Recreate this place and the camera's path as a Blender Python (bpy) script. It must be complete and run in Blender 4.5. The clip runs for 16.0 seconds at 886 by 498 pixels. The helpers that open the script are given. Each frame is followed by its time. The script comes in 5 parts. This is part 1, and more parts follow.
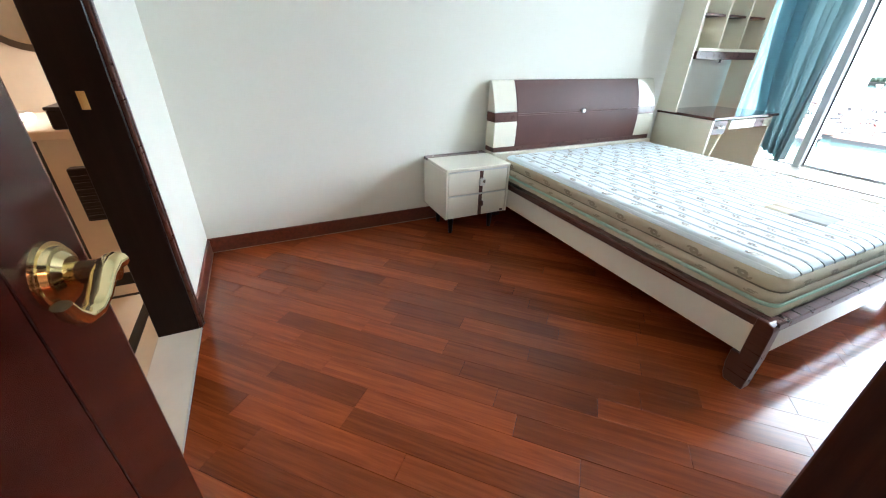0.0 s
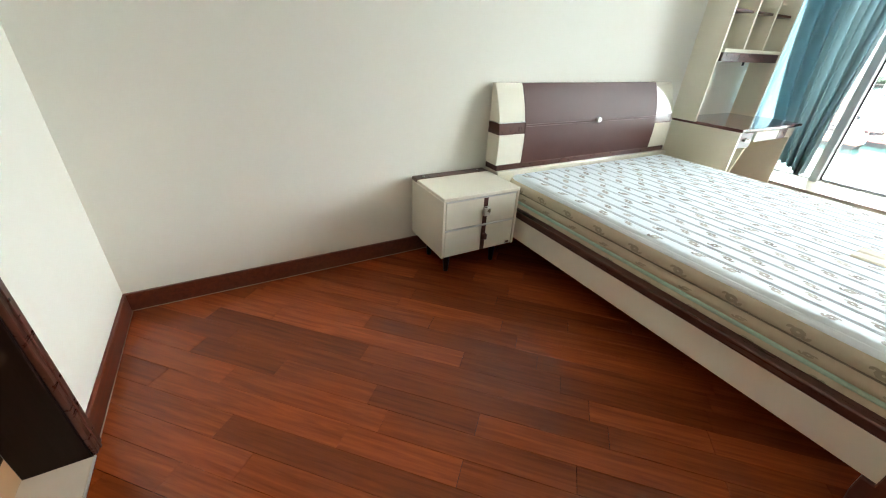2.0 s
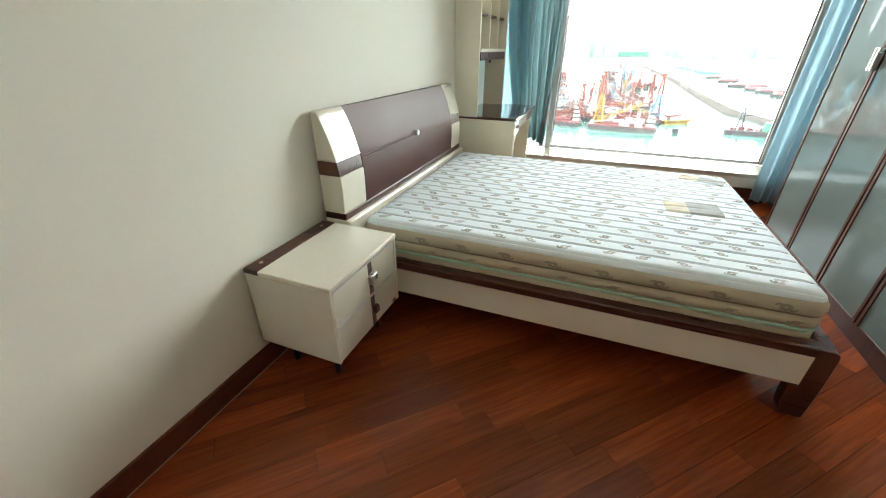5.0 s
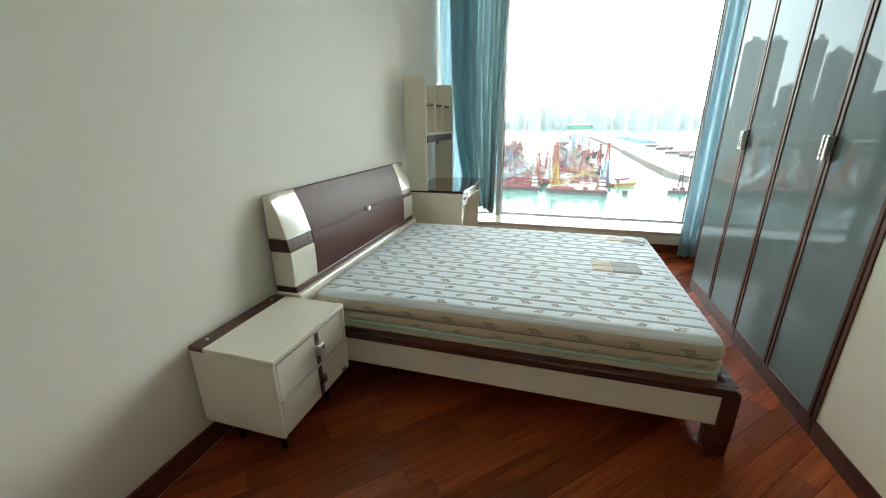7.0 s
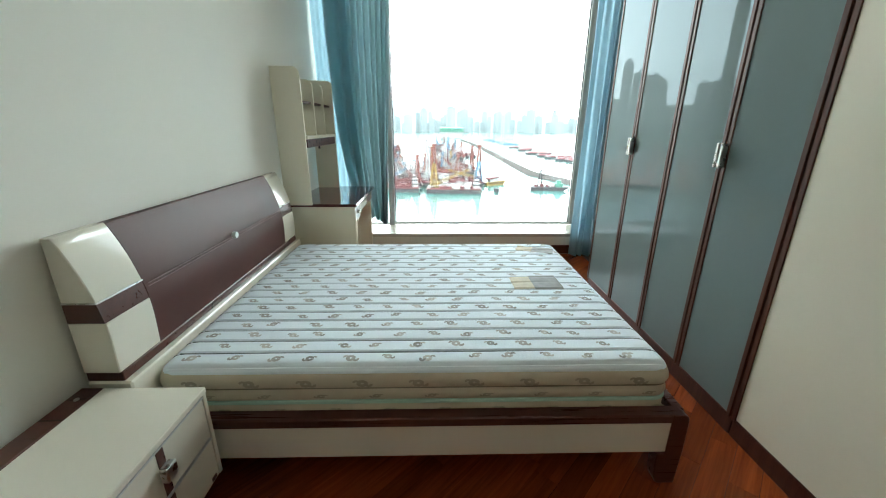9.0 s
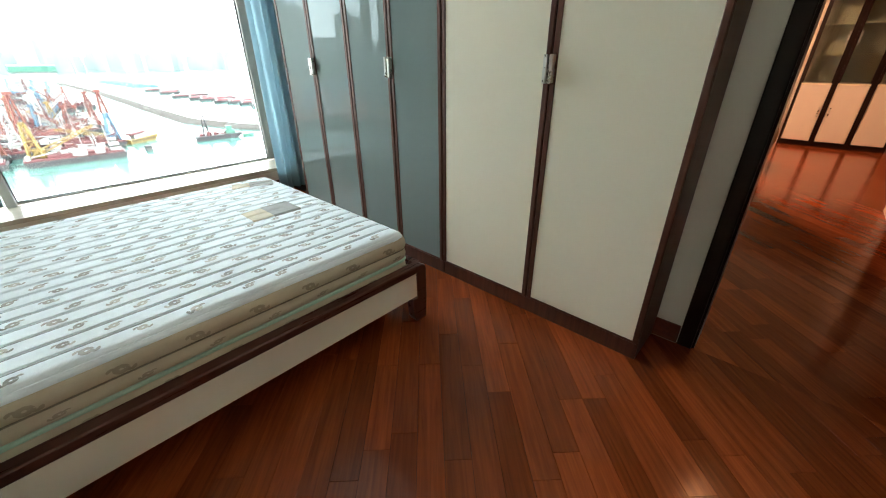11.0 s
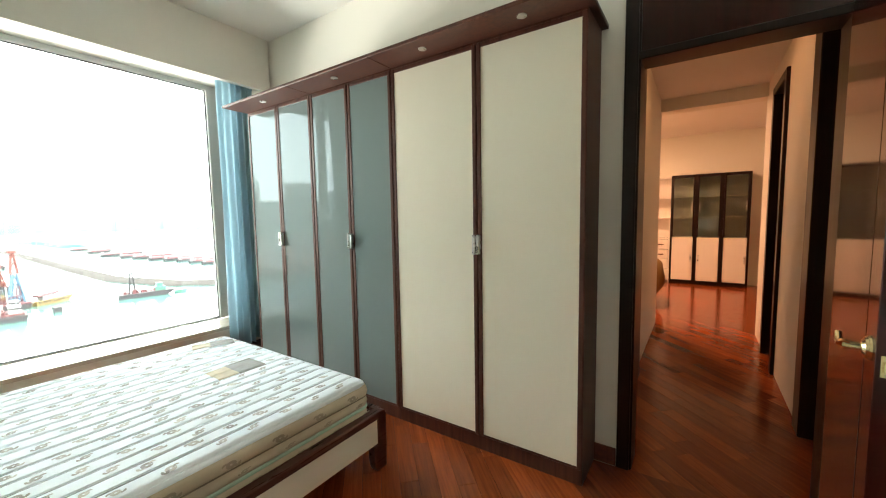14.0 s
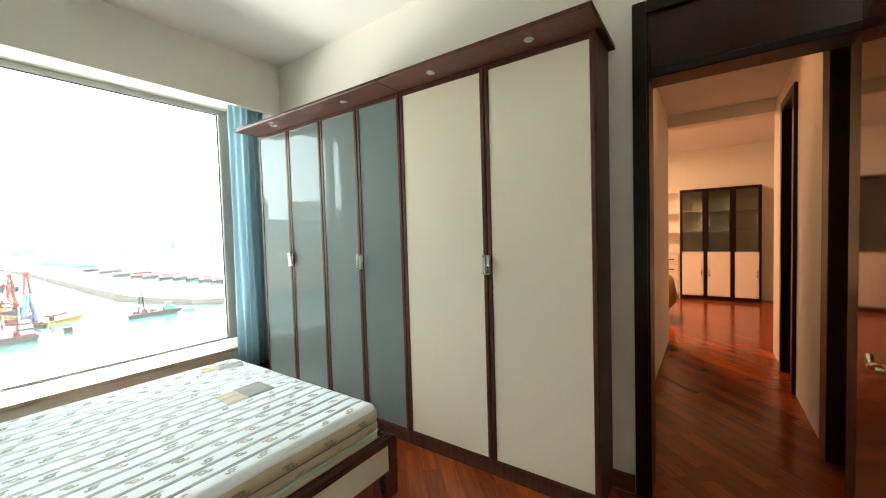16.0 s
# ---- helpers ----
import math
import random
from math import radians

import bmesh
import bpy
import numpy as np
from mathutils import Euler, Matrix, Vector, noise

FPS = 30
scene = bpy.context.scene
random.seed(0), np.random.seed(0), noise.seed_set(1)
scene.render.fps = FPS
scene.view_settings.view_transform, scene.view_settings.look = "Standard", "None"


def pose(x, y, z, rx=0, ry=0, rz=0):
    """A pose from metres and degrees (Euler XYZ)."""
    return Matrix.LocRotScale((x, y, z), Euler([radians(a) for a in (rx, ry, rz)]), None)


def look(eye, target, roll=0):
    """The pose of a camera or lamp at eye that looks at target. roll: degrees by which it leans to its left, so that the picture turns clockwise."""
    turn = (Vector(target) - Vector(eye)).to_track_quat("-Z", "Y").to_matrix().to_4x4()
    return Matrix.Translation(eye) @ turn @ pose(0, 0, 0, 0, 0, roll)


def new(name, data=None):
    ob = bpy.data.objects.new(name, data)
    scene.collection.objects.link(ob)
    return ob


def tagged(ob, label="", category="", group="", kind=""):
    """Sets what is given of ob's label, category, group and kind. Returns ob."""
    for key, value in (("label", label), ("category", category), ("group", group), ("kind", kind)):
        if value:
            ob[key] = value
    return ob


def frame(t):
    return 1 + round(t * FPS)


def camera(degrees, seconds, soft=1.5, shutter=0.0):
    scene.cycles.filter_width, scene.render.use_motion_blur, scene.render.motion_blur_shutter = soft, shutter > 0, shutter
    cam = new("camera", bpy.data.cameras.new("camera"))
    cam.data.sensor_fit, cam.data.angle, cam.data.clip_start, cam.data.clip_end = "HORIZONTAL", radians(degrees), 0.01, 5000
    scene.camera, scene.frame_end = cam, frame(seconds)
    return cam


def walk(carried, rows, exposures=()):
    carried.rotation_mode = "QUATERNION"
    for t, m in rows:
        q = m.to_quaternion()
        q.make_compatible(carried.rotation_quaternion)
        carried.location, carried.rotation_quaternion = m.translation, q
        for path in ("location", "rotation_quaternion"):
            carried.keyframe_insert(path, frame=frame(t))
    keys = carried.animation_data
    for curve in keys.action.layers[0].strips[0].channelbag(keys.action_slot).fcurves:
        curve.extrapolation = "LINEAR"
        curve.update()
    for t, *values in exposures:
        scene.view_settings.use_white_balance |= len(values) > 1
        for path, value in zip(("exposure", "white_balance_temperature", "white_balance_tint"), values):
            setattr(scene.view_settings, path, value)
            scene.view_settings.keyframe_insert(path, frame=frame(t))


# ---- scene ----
cam = camera(99.2, 16.0, soft=1.1)
PATH = [
    (0, (2.606, 0.453, 1.211), (1.009, 1.208, 0.273), 1.3),
    (0.5, (2.45, 0.468, 1.221), (0.877, 1.245, 0.259), 1.7),
    (1, (2.317, 0.501, 1.224), (0.781, 1.326, 0.244), 1.8),
    (1.5, (2.153, 0.558, 1.21), (0.614, 1.417, 0.264), 2.6),
    (2, (1.998, 0.6, 1.222), (0.481, 1.473, 0.254), 2.9),
    (2.5, (1.838, 0.585, 1.206), (0.408, 1.601, 0.246), 3.1),
    (3, (1.607, 0.554, 1.232), (0.31, 1.683, 0.21), 1.7),
    (3.5, (1.448, 0.601, 1.224), (0.243, 1.84, 0.218), 3.2),
    (4, (1.273, 0.695, 1.232), (0.271, 2.069, 0.179), 4.9),
    (4.5, (1.206, 0.692, 1.257), (0.441, 2.212, 0.207), 2.8),
    (4.7, (1.188, 0.662, 1.26), (0.497, 2.248, 0.256), 1.4),
    (6.8, (1.345, 0.541, 1.321), (0.789, 2.342, 0.654), -1.0),
    (7, (1.358, 0.543, 1.335), (0.821, 2.364, 0.706), -0.5),
    (7.5, (1.324, 0.558, 1.348), (0.889, 2.421, 0.767), -0.5),
    (8, (1.255, 0.606, 1.346), (0.886, 2.473, 0.731), -1.0),
    (8.5, (1.212, 0.747, 1.34), (0.986, 2.636, 0.722), -1.1),
    (9, (1.18, 0.927, 1.341), (1.232, 2.828, 0.721), 0.4),
    (9.5, (1.163, 0.99, 1.339), (1.707, 2.816, 0.731), 1.7),
    (10, (0.983, 0.984, 1.320), (2.038, 2.546, 0.648), 0.2),
    (10.2, (1.009, 0.963, 1.299), (2.185, 2.395, 0.546), 0.1),
    (12.3, (0.777, 0.657, 1.243), (2.173, 1.766, 0.337), 0.3),
    (12.5, (0.755, 0.659, 1.253), (2.234, 1.74, 0.451), 0.9),
    (13, (0.687, 0.664, 1.287), (2.248, 1.752, 0.67), -0.9),
    (13.5, (0.66, 0.65, 1.334), (2.276, 1.766, 0.954), -1.7),
    (14, (0.657, 0.634, 1.378), (2.306, 1.753, 1.21), -1.0),
    (14.5, (0.653, 0.624, 1.399), (2.318, 1.729, 1.343), -1.0),
    (15, (0.641, 0.62, 1.422), (2.323, 1.701, 1.466), -0.5),
    (15.5, (0.633, 0.627, 1.416), (2.313, 1.712, 1.411), -0.5),
    (16, (0.657, 0.658, 1.401), (2.293, 1.807, 1.32), -1.7),
]
EXPOSURES = [(0.0, 4.15, 5750, 11), (0.6, 4.07, 6400, 10), (1.5, 3.97, 6450, 11), (3.0, 3.84, 6650, 10), (4.5, 3.67, 6800, 9), (7.0, 3.12, 6550, 6),
             (9.0, 3.05, 6250, 5), (10.0, 3.02, 6250, 5), (12.5, 4.12, 6900, 11), (14.0, 3.67, 6850, 8), (16.0, 3.62, 6850, 8)]
walk(cam, [(t, look(eye, target, roll)) for t, eye, target, roll in PATH], EXPOSURES)

# ---- world and sun ----
SUN_AZ, SUN_EL = 200.0, 52.0
world = bpy.data.worlds.new("sky")
world.use_nodes = True
scene.world = world
wn, wl = world.node_tree.nodes, world.node_tree.links
sky = wn.new("ShaderNodeTexSky")
sky.sky_type, sky.sun_disc = "NISHITA", False
sky.sun_elevation, sky.sun_rotation = radians(SUN_EL), radians(SUN_AZ)
sky.dust_density, sky.air_density = 4.0, 1.2
wn["Background"].inputs[1].default_value = 0.15
hz = wn.new("ShaderNodeMix")
hz.data_type, hz.inputs[0].default_value, hz.inputs[7].default_value = "RGBA", 0.85, (12.2, 12.6, 12.85, 1)
wl.new(sky.outputs[0], hz.inputs[6])
wl.new(hz.outputs[2], wn["Background"].inputs[0])
sun = new("sun", bpy.data.lights.new("sun", "SUN"))
sun.data.energy, sun.data.angle, sun.data.color = 0.5, radians(10), (1.0, 0.95, 0.88)
sd = Vector((math.sin(radians(SUN_AZ)) * math.cos(radians(SUN_EL)), math.cos(radians(SUN_AZ)) * math.cos(radians(SUN_EL)), math.sin(radians(SUN_EL))))
sun.matrix_basis = look(sd * 60, (0, 0, 0))


def lamp(name, x, y, z, size, watts, colour):
    ob = new(name, bpy.data.lights.new(name, "AREA"))
    ob.data.shape, ob.data.size, ob.data.energy, ob.data.color = "DISK", size, watts, colour
    ob.matrix_basis = pose(x, y, z)
    return ob


WARM = (1.0, 0.54, 0.31)
lamp("corridor_light", 4.35, 0.50, 2.70, 0.12, 0.3, (1.0, 0.45, 0.2))
lamp("study_light", 7.4, 1.8, 2.84, 0.35, 11.0, WARM)
lamp("bathroom_light", 0.9, -1.2, 2.3, 0.25, 0.6, (1.0, 0.47, 0.2))
# added fill lamps outside, shining up through the window from below the sill
def fill_light(eye, aim, wide, high, watts, spread):
    ob = new("window_fill_light", bpy.data.lights.new("window_fill_light", "AREA"))
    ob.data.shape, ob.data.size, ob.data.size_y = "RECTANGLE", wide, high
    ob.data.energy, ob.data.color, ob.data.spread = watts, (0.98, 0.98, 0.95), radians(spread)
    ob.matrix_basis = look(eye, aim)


fill_light((1.3, 5.75, -0.42), (1.7, 1.4, 2.9), 3.2, 0.9, 1.4, 150)
# unseen fill far out, brightening the upper walls at the room's deep end
fill_light((-5.0, 23.5, -8.0), (2.6, 1.6, 2.2), 20.0, 5.6, 1020.0, 170)


# ---- materials ----
def mat(name, colour, rough=0.5, metal=0.0, vary=0.08, scale=3.0, bump=0.0, bump_scale=200.0, coat=0.0, spec=0.5, ior=1.5):
    m = bpy.data.materials.new(name)
    m.use_nodes = True
    n, l = m.node_tree.nodes, m.node_tree.links
    b = n["Principled BSDF"]
    b.inputs["Roughness"].default_value, b.inputs["Metallic"].default_value = rough, metal
    b.inputs["Coat Weight"].default_value, b.inputs["Specular IOR Level"].default_value = coat, spec
    b.inputs["Coat Roughness"].default_value, b.inputs["IOR"].default_value = 0.06, ior
    co = n.new("ShaderNodeTexCoord")
    no = n.new("ShaderNodeTexNoise")
    no.inputs["Scale"].default_value, no.inputs["Detail"].default_value = scale, 5
    l.new(co.outputs["Object"], no.inputs["Vector"])
    mix = n.new("ShaderNodeMix")
    mix.data_type = "RGBA"
    mix.inputs[6].default_value = (*[c * (1 - vary) for c in colour], 1)
    mix.inputs[7].default_value = (*[min(1, c * (1 + vary)) for c in colour], 1)
    l.new(no.outputs[0], mix.inputs[0])
    l.new(mix.outputs[2], b.inputs["Base Color"])
    ra = n.new("ShaderNodeMapRange")
    ra.inputs[3].default_value, ra.inputs[4].default_value = rough * 0.8, min(1, rough * 1.2)
    l.new(no.outputs[0], ra.inputs[0])
    l.new(ra.outputs[0], b.inputs["Roughness"])
    if bump:
        fi = n.new("ShaderNodeTexNoise")
        fi.inputs["Scale"].default_value, fi.inputs["Detail"].default_value = bump_scale, 3
        l.new(co.outputs["Object"], fi.inputs["Vector"])
        bu = n.new("ShaderNodeBump")
        bu.inputs["Strength"].default_value, bu.inputs["Distance"].default_value = bump, 0.002
        l.new(fi.outputs[0], bu.inputs["Height"])
        l.new(bu.outputs[0], b.inputs["Normal"])
    return m


def wood(name, dark, light, rough, stretch=(2.0, 45.0, 45.0), random_from="", coat=0.0, angle=0.0, spread=0.6, spec=0.5):
    """Grain runs along the first axis of stretch; boards differ by object or by island."""
    m = bpy.data.materials.new(name)
    m.use_nodes = True
    n, l = m.node_tree.nodes, m.node_tree.links
    b = n["Principled BSDF"]
    b.inputs["Coat Weight"].default_value, b.inputs["Coat Roughness"].default_value = coat, 0.05
    b.inputs["Specular IOR Level"].default_value = spec
    co = n.new("ShaderNodeTexCoord")
    mp = n.new("ShaderNodeMapping")
    mp.inputs["Rotation"].default_value = (0, 0, angle)
    rt = n.new("ShaderNodeMapping")
    rt.inputs["Scale"].default_value = stretch
    l.new(co.outputs["Object"], mp.inputs["Vector"])
    l.new(mp.outputs[0], rt.inputs["Vector"])
    no = n.new("ShaderNodeTexNoise")
    no.noise_dimensions = "4D"
    no.inputs["Scale"].default_value, no.inputs["Detail"].default_value, no.inputs["Roughness"].default_value = 1.0, 8, 0.62
    no.inputs["Distortion"].default_value = 0.6
    l.new(rt.outputs[0], no.inputs["Vector"])
    ramp = n.new("ShaderNodeValToRGB")
    ramp.color_ramp.elements[0].position, ramp.color_ramp.elements[0].color = 0.32, (*dark, 1)
    ramp.color_ramp.elements[1].position, ramp.color_ramp.elements[1].color = 0.68, (*light, 1)
    l.new(no.outputs[0], ramp.inputs[0])
    out = ramp.outputs[0]
    if random_from:
        if random_from == "object":
            src = n.new("ShaderNodeObjectInfo").outputs["Random"]
        else:
            src = n.new("ShaderNodeNewGeometry").outputs["Random Per Island"]
        w = n.new("ShaderNodeMath")
        w.operation = "MULTIPLY"
        w.inputs[1].default_value = 37.0
        l.new(src, w.inputs[0])
        l.new(w.outputs[0], no.inputs["W"])
        br = n.new("ShaderNodeMapRange")
        br.inputs[3].default_value, br.inputs[4].default_value = 1 - spread * 0.55, 1 + spread * 0.45
        l.new(src, br.inputs[0])
        hs = n.new("ShaderNodeHueSaturation")
        l.new(br.outputs[0], hs.inputs["Value"])
        l.new(out, hs.inputs["Color"])
        out = hs.outputs[0]
    l.new(out, b.inputs["Base Color"])
    ra = n.new("ShaderNodeMapRange")
    ra.inputs[3].default_value, ra.inputs[4].default_value = rough * 0.8, rough * 1.25
    l.new(no.outputs[0], ra.inputs[0])
    l.new(ra.outputs[0], b.inputs["Roughness"])
    bu = n.new("ShaderNodeBump")
    bu.inputs["Strength"].default_value, bu.inputs["Distance"].default_value = 0.06, 0.001
    l.new(no.outputs[0], bu.inputs["Height"])
    l.new(bu.outputs[0], b.inputs["Normal"])
    return m


def pane_material(name, tint, gloss=1.0):
    m = bpy.data.materials.new(name)
    m.use_nodes = True
    n, l = m.node_tree.nodes, m.node_tree.links
    n.remove(n["Principled BSDF"])
    tr, gl, mx, fr = n.new("ShaderNodeBsdfTransparent"), n.new("ShaderNodeBsdfGlossy"), n.new("ShaderNodeMixShader"), n.new("ShaderNodeFresnel")
    tr.inputs[0].default_value = (*tint, 1)
    gl.inputs["Roughness"].default_value = 0.0
    fr.inputs[0].default_value = 1.45
    l.new(fr.outputs[0], mx.inputs[0])
    l.new(tr.outputs[0], mx.inputs[1])
    l.new(gl.outputs[0], mx.inputs[2])
    l.new(mx.outputs[0], n["Material Output"].inputs[0])
    return m


PAINT = mat("wall_paint", (0.79, 0.77, 0.69), 0.75, vary=0.03, scale=1.2, bump=0.12, bump_scale=260)
CEILING = mat("ceiling_paint", (0.84, 0.83, 0.78), 0.8, vary=0.02, scale=1.0, bump=0.08)
STONE = mat("sill_marble", (0.62, 0.57, 0.48), 0.22, vary=0.12, scale=7)
CAULK = mat("aged_sealant", (0.36, 0.27, 0.20), 0.8)
BASE = wood("baseboard_wood", (0.075, 0.016, 0.008), (0.16, 0.038, 0.018), 0.3)
FLOORW = wood("plank_wood", (0.162, 0.032, 0.0095), (0.295, 0.063, 0.017), 0.16, (3.0, 60.0, 60.0), "object", coat=0.03, spec=0.32, spread=0.6)
FLOORJ = wood("plank_wood_joined", (0.162, 0.032, 0.0095), (0.295, 0.063, 0.017), 0.16, (3.0, 60.0, 60.0), "island", coat=0.03, spec=0.32, spread=0.6, angle=radians(-45))
JOINT = mat("floor_joint", (0.03, 0.012, 0.008), 0.8)
DARKW = wood("dark_door_wood", (0.010, 0.0045, 0.0035), (0.018, 0.008, 0.006), 0.3, (40.0, 40.0, 2.0), spec=0.2)
LEAFW = wood("door_leaf_wood", (0.024, 0.005, 0.0034), (0.038, 0.0075, 0.0054), 0.10, (18.0, 18.0, 1.5), spec=0.36)
BROWN = wood("wardrobe_brown", (0.058, 0.019, 0.012), (0.112, 0.040, 0.024), 0.42, (40.0, 40.0, 2.0), spec=0.3)
BEDBR = wood("bed_brown", (0.060, 0.018, 0.012), (0.095, 0.030, 0.020), 0.28, (2.0, 45.0, 45.0), coat=0.08)
CREAM = mat("cream_lacquer", (0.78, 0.74, 0.63), 0.09, vary=0.02, scale=2, coat=0.3)
CREAMM = mat("cream_melamine", (0.79, 0.74, 0.60), 0.38, vary=0.02, scale=2)
LEATHER = mat("brown_leather", (0.088, 0.034, 0.028), 0.42, vary=0.2, scale=5, bump=0.35, bump_scale=420, spec=0.2)
METAL = mat("brushed_steel", (0.62, 0.61, 0.58), 0.28, metal=1.0, vary=0.05, scale=30)
BRASS = mat("polished_brass", (0.80, 0.66, 0.36), 0.14, metal=1.0, vary=0.05, scale=20)
ALU = mat("window_frame_paint", (0.46, 0.47, 0.46), 0.35, vary=0.04, scale=5)
GASKET = mat("black_gasket", (0.02, 0.02, 0.022), 0.6)
CURTAIN = mat("teal_curtain", (0.25, 0.335, 0.345), 0.8, vary=0.2, scale=4, bump=0.4, bump_scale=700)
# paler teal cloth with its backlight in the colour; also the right lining
BACKLIT = mat("pale_backlit_cloth", (0.38, 0.50, 0.545), 0.8, vary=0.12, scale=4, bump=0.4, bump_scale=700)
for cloth, through_colour, share in ((CURTAIN, (0.46, 0.585, 0.605, 1), 0.60), (BACKLIT, (0.58, 0.72, 0.785, 1), 0.64)):
    cn, ck = cloth.node_tree.nodes, cloth.node_tree.links
    ctr, cmx = cn.new("ShaderNodeBsdfTranslucent"), cn.new("ShaderNodeMixShader")
    ctr.inputs[0].default_value, cmx.inputs[0].default_value = through_colour, share
    ck.new(cn["Principled BSDF"].outputs[0], cmx.inputs[1])
    ck.new(ctr.outputs[0], cmx.inputs[2])
    ck.new(cmx.outputs[0], cn["Material Output"].inputs[0])
GLASS = pane_material("window_glass", (0.93, 0.96, 0.95))
MARBLE = mat("beige_marble", (0.62, 0.50, 0.36), 0.18, vary=0.14, scale=5)
BLACKS = mat("black_stone", (0.02, 0.018, 0.016), 0.2)
FABRIC = mat("mattress_ticking", (0.81, 0.885, 0.945), 0.85, vary=0.03, scale=8, bump=0.5, bump_scale=500)


# ---- mesh helpers ----
def bx(bm, x0, x1, y0, y1, z0, z1, bevel=0.0, seg=1):
    m = Matrix.Translation(((x0 + x1) / 2, (y0 + y1) / 2, (z0 + z1) / 2)) @ Matrix.Diagonal((x1 - x0, y1 - y0, z1 - z0, 1))
    vs = bmesh.ops.create_cube(bm, size=1, matrix=m)["verts"]
    if bevel:
        es = list({e for v in vs for e in v.link_edges})
        bmesh.ops.bevel(bm, geom=es, offset=bevel, segments=seg, affect="EDGES", profile=0.5)
    return bm


def cyl(bm, p0, p1, r0, r1=None, seg=16):
    p0, p1 = Vector(p0), Vector(p1)
    d = p1 - p0
    m = Matrix.Translation((p0 + p1) / 2) @ d.to_track_quat("Z", "Y").to_matrix().to_4x4()
    bmesh.ops.create_cone(bm, cap_ends=True, segments=seg, radius1=r0, radius2=r0 if r1 is None else r1, depth=d.length, matrix=m)
    return bm


def B(*a, **k):
    return bx(bmesh.new(), *a, **k)


def C(*a, **k):
    return cyl(bmesh.new(), *a, **k)


def prism(profile, axis, a, b, bevel=0.0):
    """A profile of (u, v) pairs swept along an axis from a to b: along y it lies in x, z; along x in y, z; along z in x, y."""
    bm = bmesh.new()
    put = {"y": lambda u, v, w: (u, w, v), "x": lambda u, v, w: (w, u, v), "z": lambda u, v, w: (u, v, w)}[axis]
    lo = [bm.verts.new(put(u, v, a)) for u, v in profile]
    hi = [bm.verts.new(put(u, v, b)) for u, v in profile]
    n = len(profile)
    bm.faces.new(lo), bm.faces.new(hi)
    for i in range(n):
        bm.faces.new((lo[i], lo[(i + 1) % n], hi[(i + 1) % n], hi[i]))
    bmesh.ops.recalc_face_normals(bm, faces=bm.faces)
    if bevel:
        bmesh.ops.bevel(bm, geom=list(bm.edges), offset=bevel, segments=1, affect="EDGES")
    return bm


def part(name, bm, material, parent=None, label="", smooth=False):
    me = bpy.data.meshes.new(name)
    bm.to_mesh(me)
    bm.free()
    me.materials.append(material)
    if smooth:
        me.polygons.foreach_set("use_smooth", [True] * len(me.polygons))
        me.set_sharp_from_angle(angle=radians(35))
    ob = new(name, me)
    if parent:
        ob.parent = parent
        if not parent.parent and parent.type == "EMPTY":
            ob.matrix_parent_inverse = parent.matrix_basis.inverted()
    if label:
        ob["label"] = label
    return ob


def thing(name, x, y, z, label, category, group="", kind=""):
    ob = new(name)
    ob.empty_display_size = 0.1
    ob.matrix_basis = pose(x, y, z)
    return tagged(ob, label, category, group, kind)


def solo(name, bm, material, label, category, group="", kind="", smooth=False):
    return tagged(part(name, bm, material, smooth=smooth), label, category, group, kind)


def struct(name, bm, material, label, category):
    return solo(name, bm, material, label, category, kind="structure")


# ---- structure: bedroom ----
W, WALL_X, WIN_Y, CEIL = 2.81, 3.17, 5.235, 3.34
bm = B(-0.15, 0.0, -0.15, 5.6, -0.1, CEIL)
struct("wall_headboard", bm, PAINT, "plain off-white painted bedroom wall behind the bed", "wall")
bm = B(0.0, 0.79, -0.15, 0.0, -0.1, CEIL)
bx(bm, 1.595, 2.96, -0.15, 0.0, -0.1, CEIL)
bx(bm, 0.79, 1.595, -0.15, 0.0, 2.2, CEIL)
struct("wall_bathroom", bm, PAINT, "off-white painted wall with the bathroom doorway", "wall")
for xa, xb, ya, yb, za, zb in ((W, W + 0.15, 0.0, 0.10, -0.1, CEIL), (W, W + 0.15, 0.10, 0.94, 2.5, CEIL), (W, W + 0.15, 0.94, 1.09, -0.1, CEIL), (W + 0.15, WALL_X + 0.15, 1.09, 1.24, -0.1, 2.355), (W + 0.15, WALL_X + 0.02, 1.04, 1.09, 2.355, CEIL)):
    struct("wall_entry", B(xa, xb, ya, yb, za, zb), PAINT, "off-white painted wall with the bedroom doorway", "wall")
struct("wall_upper", prism([(WALL_X + 0.02, 1.09), (WALL_X + 0.02, 5.6), (WALL_X + 0.15, 5.6), (WALL_X + 0.15, 1.09)], "z", 2.36, CEIL), PAINT, "off-white wall above the wardrobes", "wall")
struct("wall_wardrobe", B(WALL_X, WALL_X + 0.15, 1.24, 5.6, -0.1, 2.355), PAINT, "off-white painted wall behind the wardrobes", "wall")
bm = B(0.0, WALL_X, WIN_Y, WIN_Y + 0.25, -0.1, 0.20)
bx(bm, 2.93, WALL_X, WIN_Y - 0.02, WIN_Y + 0.25, 0.20, 2.90)
bx(bm, 0.0, WALL_X, WIN_Y, WIN_Y + 0.25, 2.90, CEIL)
bx(bm, 0.0, WALL_X, 4.88, WIN_Y, -0.1, 0.20)
struct("wall_window", bm, PAINT, "low off-white wall under the large window", "wall")
bm = B(0.0, WALL_X, 4.62, 4.68, 2.79, CEIL)
bx(bm, 0.0, WALL_X, 4.68, WIN_Y, 2.90, CEIL)
struct("bulkhead", bm, PAINT, "off-white painted bulkhead above the window", "bulkhead")
